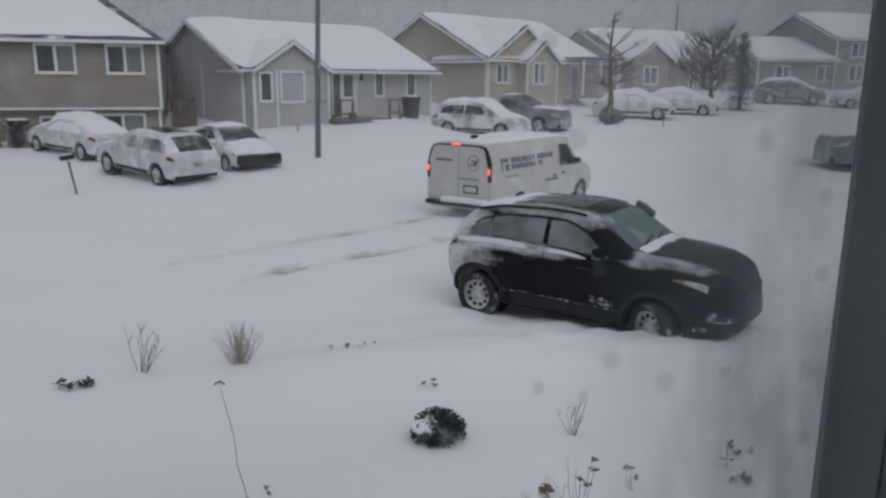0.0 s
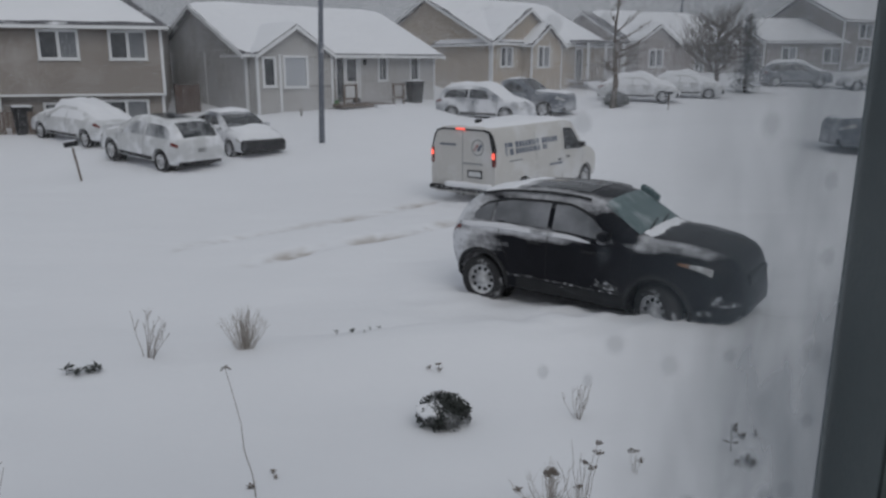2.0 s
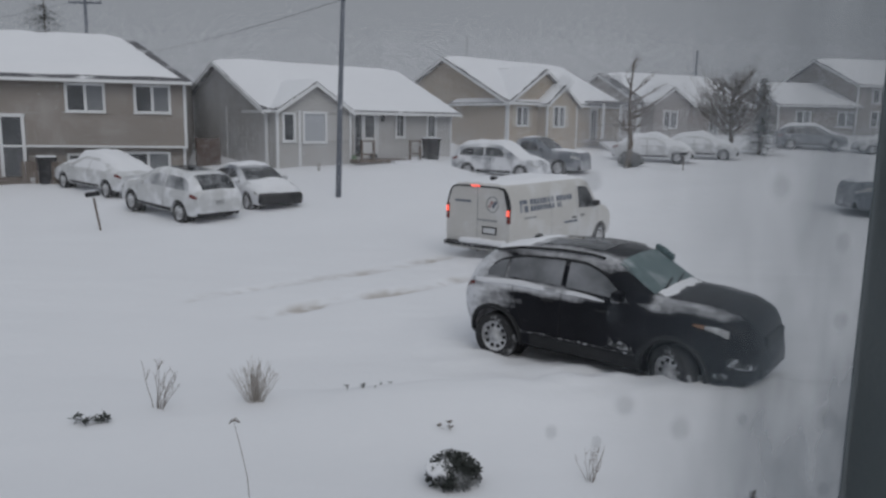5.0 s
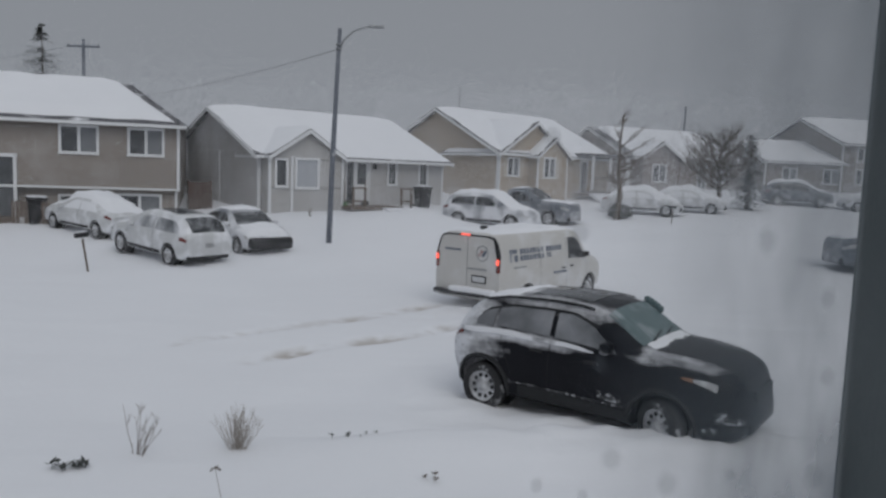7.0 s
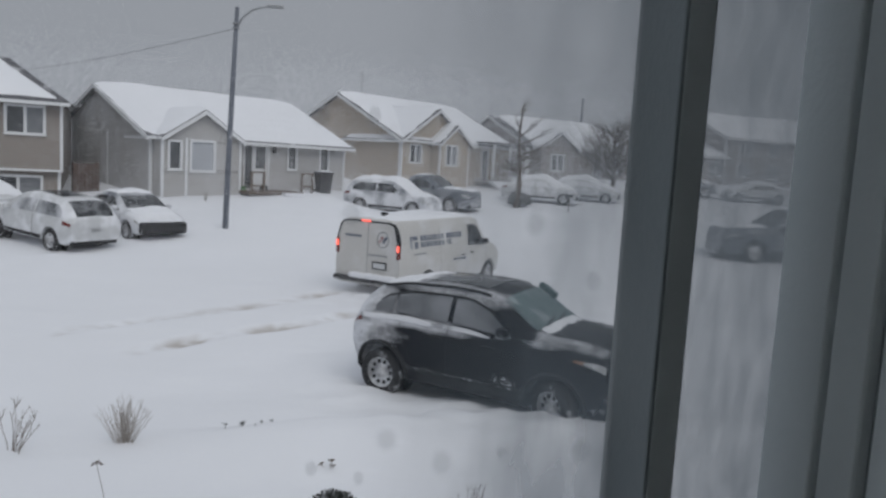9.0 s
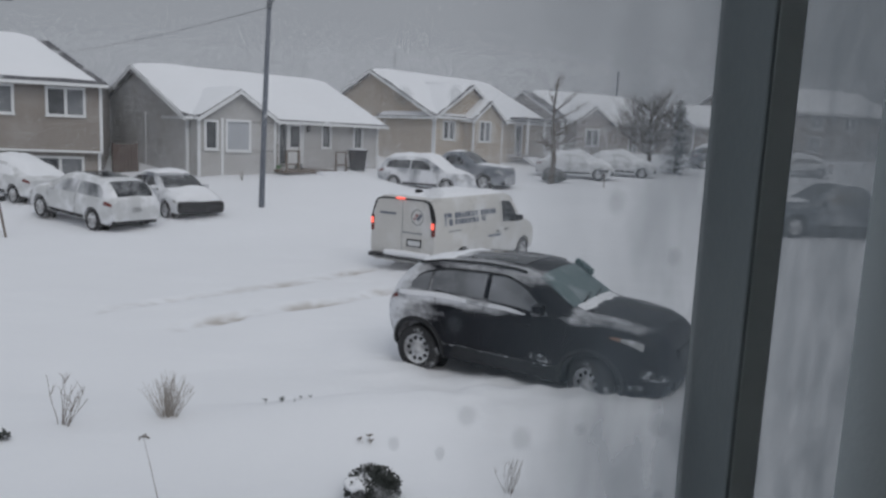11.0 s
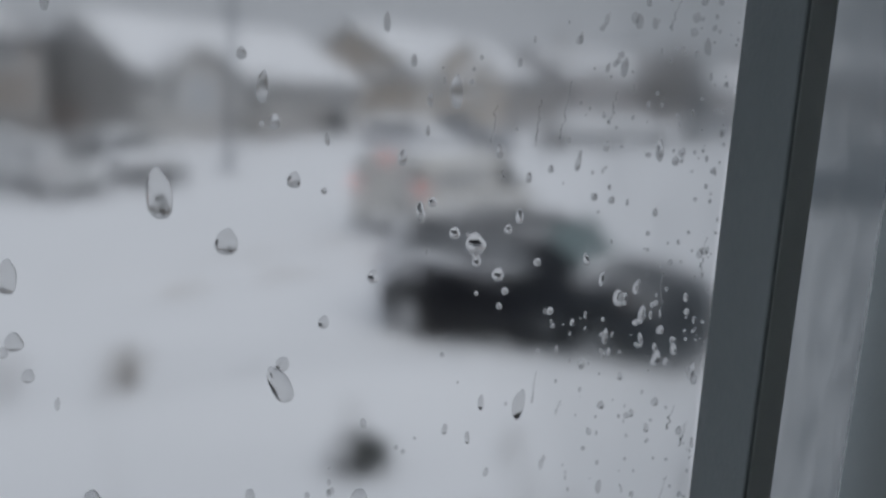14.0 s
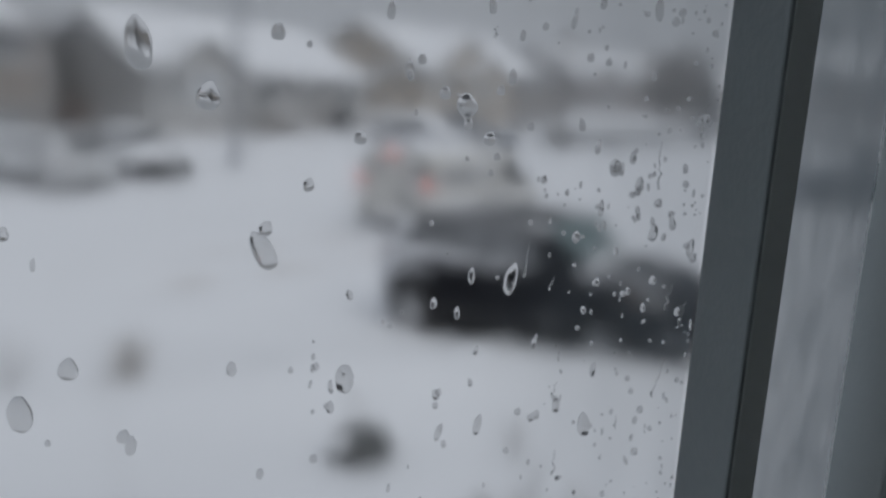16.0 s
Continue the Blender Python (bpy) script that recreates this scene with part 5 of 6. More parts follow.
def utility_pole(x, y, z, label):
    p = thing("utility_pole", pose(x, y, z), label, "utility pole")
    bm = bmesh.new()
    add_tube(bm, [(0, 0, -0.5), (0, 0, 10.9)], [0.15, 0.11], 10)
    part("pole", bm, POLE_WOOD, p)
    box_part("crossarm", (0, 0, 10.4), (2.4, 0.12, 0.14), POLE_WOOD, p)
    for x in (-1.1, -0.4, 0.4, 1.1):
        bm = bmesh.new()
        add_tube(bm, [(x, 0, 10.47), (x, 0, 10.65)], [0.05, 0.03], 8)
        part("insulator", bm, METAL, p)


def mailbox(x, y, tilt, label, h=1.0):
    p = thing("mailbox", pose(x, y, ground_z(x, y), 0, tilt, 0), label, "mailbox")
    bm = bmesh.new()
    add_box(bm, (0, 0, h / 2 - 0.1), (0.05, 0.05, h + 0.1))
    bevelled(bm, 0.01)
    part("post", bm, WOOD, p)
    bm = bmesh.new()
    add_box(bm, (0, -0.03, h + 0.06), (0.34, 0.26, 0.14))
    bevelled(bm, 0.05, 3)
    part("box", bm, BLACK_PLASTIC, p, "small black letter box")
    bm = bmesh.new()
    add_box(bm, (0, -0.03, h + 0.15), (0.28, 0.2, 0.04))
    bevelled(bm, 0.018)
    part("snow_cap", bm, SNOW_PACKED, p)


def wheelie_bin(x, y):
    p = thing("wheeled_bin", pose(x, y, ground_z(x, y) - 0.05, 0, 0, 35), "dark wheeled rubbish bin with snowy lid", "bin")
    bm = bmesh.new()
    r = bmesh.ops.create_cube(bm, size=1.0)["verts"]
    for v in r:
        k = 0.27 if v.co.z < 0 else 0.34
        v.co = Vector((v.co.x * 2 * k, v.co.y * 2 * k, 0.5 + v.co.z))
    bevelled(bm, 0.03)
    part("body", bm, BLACK_PLASTIC, p)
    box_part("lid", (0, 0, 1.03), (0.74, 0.76, 0.07), BLACK_PLASTIC, p, "", 0.025)
    box_part("snow_cap", (0, 0, 1.09), (0.66, 0.68, 0.07), SNOW_PACKED, p, "", 0.03)
    for s in (-1, 1):
        bm = bmesh.new()
        add_tube(bm, [(s * 0.3, 0.3, 0.1), (s * 0.36, 0.3, 0.1)], [0.11, 0.11], 14)
        part("wheel", bm, RUBBER, p)


def shovel(x, y, z, lean, mat, label):
    p = thing("snow_shovel", pose(x, y, z, lean, 6, 40), label, "shovel")
    bm = bmesh.new()
    add_tube(bm, [(0, 0, 0.35), (0, 0, 1.35)], [0.018, 0.018], 8)
    part("shaft", bm, WOOD, p)
    bm = bmesh.new()
    add_box(bm, (0, 0.02, 0.2), (0.42, 0.05, 0.4))
    bevelled(bm, 0.02)
    part("blade", bm, mat, p)


def board_fence(a, b, height, n=13):
    f = thing("fence", pose(a[0], a[1], 0, 0, 0, math.degrees(math.atan2(b[1] - a[1], b[0] - a[0]))), "brown weathered board fence between two houses", "fence")
    run = math.hypot(b[0] - a[0], b[1] - a[1])
    z = ground_z(*a) - 0.2
    for k in range(n):
        x = run * (k + 0.5) / n
        box_part("board", (x, 0, z + height / 2 + 0.02 * noise.noise((k, 0, 1))), (run / n - 0.015, 0.025, height), FENCE_WOOD, f, "", 0.004)
    for h in (0.35, 0.85):
        box_part("rail", (run / 2, 0.04, z + height * h), (run, 0.05, 0.09), FENCE_WOOD, f)
    for x in (0.05, run - 0.05):
        box_part("post", (x, 0.1, z + height / 2), (0.1, 0.1, height + 0.1), FENCE_WOOD, f, "", 0.01)


FENCE_WOOD = material("brown_fence_wood", (0.11, 0.08, 0.066), 0.85, vary=0.25, scale=4.0, bump=0.3)
board_fence((-11.4, 33.0), (-10.65, 33.9), 1.45, 7)
lamp_post()
utility_pole(-27.1, 56.0, 0.95, "far utility pole with crossarm behind the houses")
def far_mast(x, y, z, top):
    p = thing("utility_pole", pose(x, y, z), "thin distant pole rising behind snowy roofs", "utility pole")
    bm = bmesh.new()
    add_tube(bm, [(0, 0, 0), (0, 0, (top - z) * 0.6), (0.03, 0, top - z)], [0.13, 0.12, 0.1], 10)
    part("pole", bm, POLE_WOOD, p)
    box_part("cap", (0.03, 0, top - z), (0.3, 0.3, 0.06), METAL, p)


far_mast(22.9, 75.0, 2.6, 10.4)
wire((-4.25, 28.0, 7.55), (-30.0, 60.0, 7.6), 0.5)
wire((-28.0, 56.0, 11.4), (-60.0, 70.0, 11.7), 1.2)
mailbox(-10.3, 21.4, -9, "small black mailbox on a leaning wooden post")
mailbox(11.6, 39.0, 0, "small dark mailbox on a short post in snow", 0.8)
wheelie_bin(-1.31, 37.8)
wheelie_bin(-16.2, 29.5)
GREEN = material("green_plastic", (0.1, 0.2, 0.09), 0.5, vary=0.2)
shovel(-4.9, 35.4, ground_z(-4.9, 35.4) - 0.02, -8, GREEN, "green snow shovel leaning by the bay")
shovel(-4.0, 36.2, ground_z(-4.0, 36.2) - 0.02, -10, BLACK_PLASTIC, "black snow shovel leaning by the railing")


# ---- trees and bushes ----
def grow(bm, start, way, length, radius, depth, rng, bend=0.35, pull=Vector((0, 0, 0)), kids=3, tips=None):
    """A limb with its own twigs."""
    n = 5
    pts, rad, d, p = [Vector(start)], [radius], Vector(way).normalized(), Vector(start)
    for k in range(n):
        d = (d + Vector((rng.uniform(-1, 1), rng.uniform(-1, 1), rng.uniform(-0.6, 0.8))) * bend * 0.5 + pull * 0.25).normalized()
        p = p + d * length / n
        pts.append(p.copy())
        rad.append(radius * (1 - 0.75 * (k + 1) / n))
    add_tube(bm, pts, rad, 6 if depth > 1 else 4)
    if tips is not None and depth == 0:
        tips.append(pts[-1])
    if depth > 0:
        for k in range(kids):
            i = rng.randint(1, n)
            w = (pts[i] - pts[i - 1]).normalized() + Vector((rng.uniform(-1, 1), rng.uniform(-1, 1), rng.uniform(-0.3, 0.9))) * 0.8 + pull * 0.5
            grow(bm, pts[i], w, length * rng.uniform(0.4, 0.65), rad[i] * 0.6 + 0.004, depth - 1, rng, bend, pull, kids, tips)


def bare_tree(x, y, height, label, seed, pull, kids=4, width=1.0, limbs=26):
    rng = random.Random(seed)
    t = thing("tree", pose(x, y, ground_z(x, y) - 0.2), label, "tree", "street trees")
    bm = bmesh.new()
    pts = [Vector((0, 0, 0)), Vector((0.12, 0, height * 0.25)), Vector((0.02, 0.1, height * 0.5)), Vector((-0.05, 0, height * 0.75)), Vector((0.12, 0, height))]
    add_tube(bm, pts, [0.19, 0.15, 0.11, 0.07, 0.02], 10)
    part("trunk", bm, TWIG, t, smooth=True)
    bm = bmesh.new()
    for k in range(limbs):
        u = rng.uniform(0.28, 0.95)
        z = height * u
        a = rng.uniform(0, 2 * math.pi)
        base = Vector((0.05, 0.03, z))
        grow(bm, base, (math.cos(a), math.sin(a), rng.uniform(0.0, 0.5)), width * height * (0.30 - 0.2 * u) * rng.uniform(0.7, 1.4) + 0.3, 0.045, 2, rng, 0.4, pull, kids)
    part("crown", bm, TWIG, t, "bare wind-bent branches")


def spruce(x, y, z, height, label, seed, spread=0.24, gaps=0.0):
    rng = random.Random(seed)
    t = thing("tree", pose(x, y, z), label, "tree", "street trees")
    bm = bmesh.new()
    add_tube(bm, [(0, 0, 0), (0.05, 0, height * 0.5), (0, 0, height)], [0.16, 0.09, 0.015], 8)
    part("trunk", bm, TWIG, t)
    verts, faces = [], []
    tiers = int(height * 5)
    for k in range(tiers):
        u = (k + 0.5) / tiers
        r = height * spread * (1 - u) ** 0.85 + 0.12
        for j in range(13):
            a = rng.uniform(0, 2 * math.pi)
            ln = r * rng.uniform(0.55, 1.15)
            if rng.random() < gaps or (gaps and noise.noise((u * 9, math.cos(a) * 1.2, seed)) < -0.05):
                continue
            d = Vector((math.cos(a), math.sin(a), rng.uniform(-0.35, 0.05)))
            side = Vector((-math.sin(a), math.cos(a), 0))
            o = Vector((0, 0, height * (0.06 + 0.94 * u)))
            for s in range(10):
                f = (s + 0.5) / 10
                c = o + d * ln * f + Vector((0, 0, rng.uniform(-0.05, 0.05)))
                w = 0.24 * (1 - 0.4 * f)
                for q in (-1, 1):
                    e = c + side * q * w * rng.uniform(0.6, 1.3) + d * 0.14 + Vector((0, 0, rng.uniform(-0.08, 0.03)))
                    n0 = len(verts)
                    verts += [tuple(c + d * 0.05), tuple(c - d * 0.05), tuple(e)]
                    faces.append((n0, n0 + 1, n0 + 2))
    me = bpy.data.meshes.new("crown")
    me.from_pydata(verts, [], faces)
    me.materials.append(NEEDLE)
    c = new("crown", me)
    c.parent = t


bare_tree(8.95, 40.0, 5.8, "bare wind-bent tree beside snowy cars", 5, Vector((0.5, 0, 0.1)), width=0.8, limbs=13)
bare_tree(16.9, 47.6, 4.6, "bushy leafless thicket of a tree in haze", 11, Vector((-0.05, 0, 0.3)), kids=5, width=1.9, limbs=54)
spruce(19.2, 48.6, 1.35, 5.0, "dark young spruce with snow on its branches", 3, 0.24)
spruce(-32.3, 60.0, 2.6, 11.0, "dark spruce top behind the split-level house", 4, 0.44, 0.2)


BRANCHLET = material("grey_brown_branchlets", (0.2, 0.17, 0.15), 0.9, vary=0.3, scale=20.0)


def stems(name, x, y, label, n, h, spread, mat, seed, r=0.006, twigs=0, heads=0, z=None, lean=0.0):
    """A clump of dry stems that stands out of the snow."""
    rng = random.Random(seed)
    t = thing(name, pose(x, y, (ground_z(x, y) if z is None else z) - 0.03), label, "dry plant" if heads else "bush")
    tops = []
    for k in range(n):
        bm = bmesh.new()
        a = rng.uniform(0, 2 * math.pi)
        q = spread * rng.uniform(0.02, 1.0)
        hh = h * rng.uniform(0.6, 1.0)
        d = Vector((math.cos(a) * q + lean, math.sin(a) * q * 0.7, 0))
        pts = [d * 0.28 * rng.uniform(0.5, 1.3)]
        for i in range(1, 6):
            u = i / 5
            pts.append(pts[0] + d * 0.78 * (u ** 1.15) + Vector((rng.uniform(-1, 1), rng.uniform(-1, 1), 0)) * min(0.012, 0.03 * h) + Vector((0, 0, hh * (1 - 0.25 * (q / max(spread, 0.01)) ** 2) * u)))
        add_tube(bm, pts, [r * (1 - 0.12 * i) for i in range(6)], 5)
        for j in range(twigs):
            i = rng.randint(2, 4)
            e = pts[i] + Vector((rng.uniform(-0.5, 0.5), rng.uniform(-0.4, 0.4), rng.uniform(0.3, 0.9))) * h * 0.22
            add_tube(bm, [pts[i], pts[i].lerp(e, 0.5) + Vector((0.008, 0, 0.01)), e], [r * 0.7, r * 0.55, r * 0.4], 4)
        tops.append(pts[-1])
        part("stem", bm, mat, t)
    for k in range(heads):
        bm = bmesh.new()
        c = tops[k % len(tops)]
        for j in range(20):
            v = Vector((rng.gauss(0, 1), rng.gauss(0, 1), rng.gauss(0.2, 0.4))) * 0.015
            bmesh.ops.create_icosphere(bm, subdivisions=1, radius=rng.uniform(0.004, 0.009), matrix=Matrix.Translation(c + v))
        part("seed_head", bm, TWIG, t, "dry brown seed head")["kind"] = "stuff"
    return t


stems("bush", -2.35, 8.45, "leafless twiggy bush rising from smooth snow", 80, 0.60, 0.30, STRAW, 1, 0.0034, 1)
stems("bush", -3.40, 8.14, "sparse bare shrub stems rising from snow", 10, 0.72, 0.36, BRANCHLET, 2, 0.005, 2)
stems("bush", 1.30, 6.62, "small grey twiggy shrub in drifted snow", 12, 0.44, 0.22, BRANCHLET, 3, 0.003, 2)
stems("dry_flower", 0.80, 4.92, "hazy clump of dry stalks with withered flower heads", 46, 0.52, 0.30, STRAW, 4, 0.0026, 1, 8)
stems("dry_flower", 1.02, 4.95, "dried flower heads on thin dark stalks in snow", 11, 0.66, 0.24, BRANCHLET, 14, 0.0034, 0, 4)
stems("dry_flower", -1.36, 5.2, "single tall dry stalk with a withered head", 1, 1.4, 0.02, BRANCHLET, 5, 0.0045, 0, 1, lean=-0.2)
stems("bush", -3.3, 4.92, "thin bare branches bending out of the snow", 5, 0.62, 0.22, BRANCHLET, 18, 0.004, 1)
stems("bush", -5.96, 32.57, "tiny leafless sapling before the grey bungalow", 5, 0.5, 0.14, TWIG, 19, 0.012, 1)
stems("dry_flower", -0.05, 7.7, "tiny dried seed heads just above the snow", 4, 0.12, 0.14, STRAW, 6, 0.003, 0, 3)
stems("dry_flower", 1.60, 5.6, "small dried seed heads near thin stalks", 4, 0.3, 0.12, STRAW, 16, 0.003, 1, 3)


def sprig(x, y, label, n, seed, size=0.12, spread=0.2, tall=0.06, mat=None):
    """Leaf tips of a plant that is almost snowed under."""
    rng = random.Random(seed)
    t = thing("plant", pose(x, y, ground_z(x, y)), label, "plant")
    for k in range(n):
        bm = bmesh.new()
        c = Vector((rng.uniform(-1, 1) * spread, rng.uniform(-0.4, 0.4) * spread, 0))
        add_tube(bm, [c - Vector((0, 0, 0.03)), c + Vector((rng.uniform(-0.02, 0.02), 0, tall))], [0.004, 0.003], 4)
        for j in range(6):
            a = rng.uniform(0, 6.28)
            d = Vector((math.cos(a), math.sin(a), rng.uniform(0.1, 0.9))) * size * rng.uniform(0.35, 0.7)
            w = Vector((-math.sin(a), math.cos(a), 0)) * size * 0.16
            b = c + Vector((0, 0, tall * rng.uniform(0.2, 1.0)))
            vs = [bm.verts.new(q) for q in (b, b + d * 0.5 + w, b + d, b + d * 0.5 - w)]
            bm.faces.new(vs)
        part("leaf_tuft", bm, mat or LEAF_DARK, t)


sprig(-3.89, 7.64, "dark leaf tips poking out of deep snow", 9, 21, 0.13, 0.22)
sprig(-1.12, 8.78, "few leaf tips along a buried border", 4, 22, 0.07, 0.2, 0.03)
sprig(-0.86, 8.8, "few leaf tips along a buried border", 2, 23, 0.06, 0.1, 0.03)
sprig(2.52, 5.95, "small leafy sprig standing in drifted snow", 1, 24, 0.12, 0.02, 0.26, TWIG)
sprig(2.75, 6.25, "dark leaf tips half buried in snow", 4, 25, 0.08, 0.2, 0.04, BRANCHLET)
sprig(2.35, 5.75, "dark leaf tips half buried in snow", 5, 26, 0.08, 0.25, 0.04, BRANCHLET)
sprig(-1.54, 5.33, "brown leaf tips almost covered by snow", 2, 27, 0.07, 0.1, 0.02, BRANCHLET)
sprig(-1.24, 5.53, "brown leaf tips almost covered by snow", 2, 28, 0.06, 0.15, 0.02, BRANCHLET)


def round_shrub(x, y, r, label, seed, leaves=2600, cap=True):
    rng = random.Random(seed)
    t = thing("shrub", pose(x, y, ground_z(x, y)), label, "shrub")
    bm = bmesh.new()
    bmesh.ops.create_icosphere(bm, subdivisions=3, radius=r * 0.8, matrix=Matrix.Translation((0, 0, r * 0.42)) @ Matrix.Diagonal((1, 1, 0.75, 1)))
    for v in bm.verts:
        v.co += v.co.normalized() * r * 0.08 * noise.noise(v.co * 6 / r)
    part("core", bm, LEAF_DARK, t)
    verts, faces = [], []
    for k in range(leaves):
        d = Vector((rng.gauss(0, 1), rng.gauss(0, 1), rng.gauss(0, 1))).normalized()
        if d.z < -0.35:
            continue
        q = r * rng.uniform(0.78, 1.02) * (1 + 0.16 * noise.noise(d * 2.4))
        c = Vector((d.x * q, d.y * q, r * 0.42 + d.z * q * 0.75))
        e = (d + Vector((rng.uniform(-1, 1), rng.uniform(-1, 1), rng.uniform(-0.4, 1)))).normalized() * r * 0.16
        w = e.cross(d).normalized() * r * 0.045
        n0 = len(verts)
        verts += [tuple(c), tuple(c + e * 0.5 + w), tuple(c + e), tuple(c + e * 0.5 - w)]
        faces.append((n0, n0 + 1, n0 + 2, n0 + 3))
    me = bpy.data.meshes.new("foliage")
    me.from_pydata(verts, [], faces)
    me.materials.append(LEAF_DARK)
    f = new("foliage", me)
    f.parent = t
    if cap:
        bm = bmesh.new()
        bmesh.ops.create_icosphere(bm, subdivisions=4, radius=1.0)
        for v in bm.verts:
            k = 1 + 0.3 * noise.noise(v.co * 1.7 + Vector((seed, 0, 0)))
            v.co = Vector((-0.42 * r + v.co.x * r * 0.6 * k, -0.25 * r + v.co.y * r * 0.55 * k, r * 0.74 + v.co.z * r * 0.30 * k - 0.25 * r * abs(v.co.x * v.co.y)))
        part("snow_cap", bm, SNOW, t, "wind-packed snow on the windward side", smooth=True)


round_shrub(0.02, 6.50, 0.235, "dark round evergreen shrub capped with snow", 31)
round_shrub(9.35, 40.9, 0.62, "dark round shrub dusted with snow by cars", 32, 1500, False)


# ---- snow blown through the air ----
def airborne_snow(n=2310000):
    rng = np.random.default_rng(7)
    y = np.sqrt(rng.uniform(13.0 ** 2, 63.0 ** 2, n))
    x = rng.uniform(-0.78, 0.95, n) * y
    # thicker drifting snow down the street
    far = slice(n - 210000, n)
    y[far] = rng.uniform(37.0, 62.0, 210000)
    x[far] = rng.uniform(-0.1, 0.3, 210000) * y[far]
    base = np.interp(y, GY, GZ)
    z = base + 6.6 * rng.uniform(0, 1, n) ** 1.7 + 0.1
    # denser gusts swirling along the ground and round what stands in the wind
    gusts = ((4.2, 9.0, 0.4, 1.5, 0.5), (2.6, 9.3, 0.0, 1.4, 0.12), (0.8, 16.6, 0.3, 1.5, 0.4), (3.8, 19.0, 0.7, 1.2, 0.7), (1.5, 30.0, 0.7, 3.0, 0.6), (-8.5, 25.5, 0.5, 2.0, 0.5), (-11.5, 33.0, 3.2, 2.0, 1.3), (-4.0, 31.5, 3.0, 2.5, 0.9), (6.0, 38.0, 2.6, 3.5, 1.2))
    fine, start = np.ones(n), 0
    for gx, gy, gz, gr, gh in gusts:
        near = gy < 12
        m = 95000 if near else 35000
        sl = slice(start, start + m)
        start += m
        fine[sl] = 0.42 if near else 0.8
        x[sl], y[sl] = gx + gr * rng.normal(size=m), gy + 0.6 * gr * rng.normal(size=m)
        z[sl] = np.interp(y[sl], GY, GZ) + np.abs(gz + gh * rng.normal(size=m))
    size = fine * rng.uniform(0.006, 0.0125, n) * (0.16 + 0.0395 * y)
    c = np.stack([x, y, z], 1)
    tri = rng.normal(size=(n, 3, 3))
    tri /= np.linalg.norm(tri, axis=2, keepdims=True)
    co = (c[:, None, :] + tri * size[:, None, None]).reshape(-1, 3)
    me = bpy.data.meshes.new("blowing_snow")
    me.vertices.add(3 * n)
    me.vertices.foreach_set("co", co.astype(np.float32).ravel())
    me.loops.add(3 * n)
    me.loops.foreach_set("vertex_index", np.arange(3 * n, dtype=np.int32))
    me.polygons.add(n)
    me.polygons.foreach_set("loop_start", np.arange(0, 3 * n, 3, dtype=np.int32))
    me.update(calc_edges=True)
    me.materials.append(SNOW_PACKED)
    tagged(new("blowing_snow", me), "fine white snow blown through the air", "snow", kind="stuff")


airborne_snow()


# ---- the lower pane, with imitated focus blur, and its drops ----
WET_TOP = 3.085


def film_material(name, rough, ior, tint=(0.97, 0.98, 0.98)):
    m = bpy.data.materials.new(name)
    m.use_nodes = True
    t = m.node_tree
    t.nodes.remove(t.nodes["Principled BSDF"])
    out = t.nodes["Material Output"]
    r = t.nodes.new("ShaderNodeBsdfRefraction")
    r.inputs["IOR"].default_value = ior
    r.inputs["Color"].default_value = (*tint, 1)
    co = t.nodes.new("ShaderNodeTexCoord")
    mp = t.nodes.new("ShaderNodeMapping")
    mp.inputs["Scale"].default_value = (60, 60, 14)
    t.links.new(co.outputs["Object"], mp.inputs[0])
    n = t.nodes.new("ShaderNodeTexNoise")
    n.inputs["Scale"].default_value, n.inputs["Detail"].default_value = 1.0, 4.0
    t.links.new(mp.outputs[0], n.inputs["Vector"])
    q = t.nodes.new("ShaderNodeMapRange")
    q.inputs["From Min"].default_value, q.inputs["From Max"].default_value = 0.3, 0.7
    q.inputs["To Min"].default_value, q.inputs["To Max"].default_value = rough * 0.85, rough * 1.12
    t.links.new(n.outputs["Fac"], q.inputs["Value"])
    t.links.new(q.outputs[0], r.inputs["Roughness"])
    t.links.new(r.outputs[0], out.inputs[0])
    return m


# Added rough refraction imitates near focus: background blurred and slightly magnified.
BLUR_FILM = film_material("focus_blur_film", 0.36, 1.11)
WATER = bpy.data.materials.new("water")
WATER.use_nodes = True
wp = WATER.node_tree.nodes["Principled BSDF"]
wp.inputs["Transmission Weight"].default_value, wp.inputs["IOR"].default_value, wp.inputs["Roughness"].default_value = 1.0, 1.33, 0.0


def sheet(name, x0, x1, z0, z1, y, mat, parent, label, jag=0.0):
    """A thin upright sheet that faces into the room."""
    n = 60
    xs = np.linspace(x0, x1, n + 1)
    verts = [(x, y, z0) for x in xs] + [(x, y, z1 - jag * (0.5 + noise.noise((x * 40, 0, 3)))) for x in xs]
    faces = [(i, i + 1, n + 2 + i, n + 1 + i) for i in range(n)]
    me = bpy.data.meshes.new(name)
    me.from_pydata(verts, [], faces)
    me.materials.append(mat)
    ob = new(name, me)
    ob.parent = parent
    ob["label"] = label
    ob.visible_shadow = False
    return ob


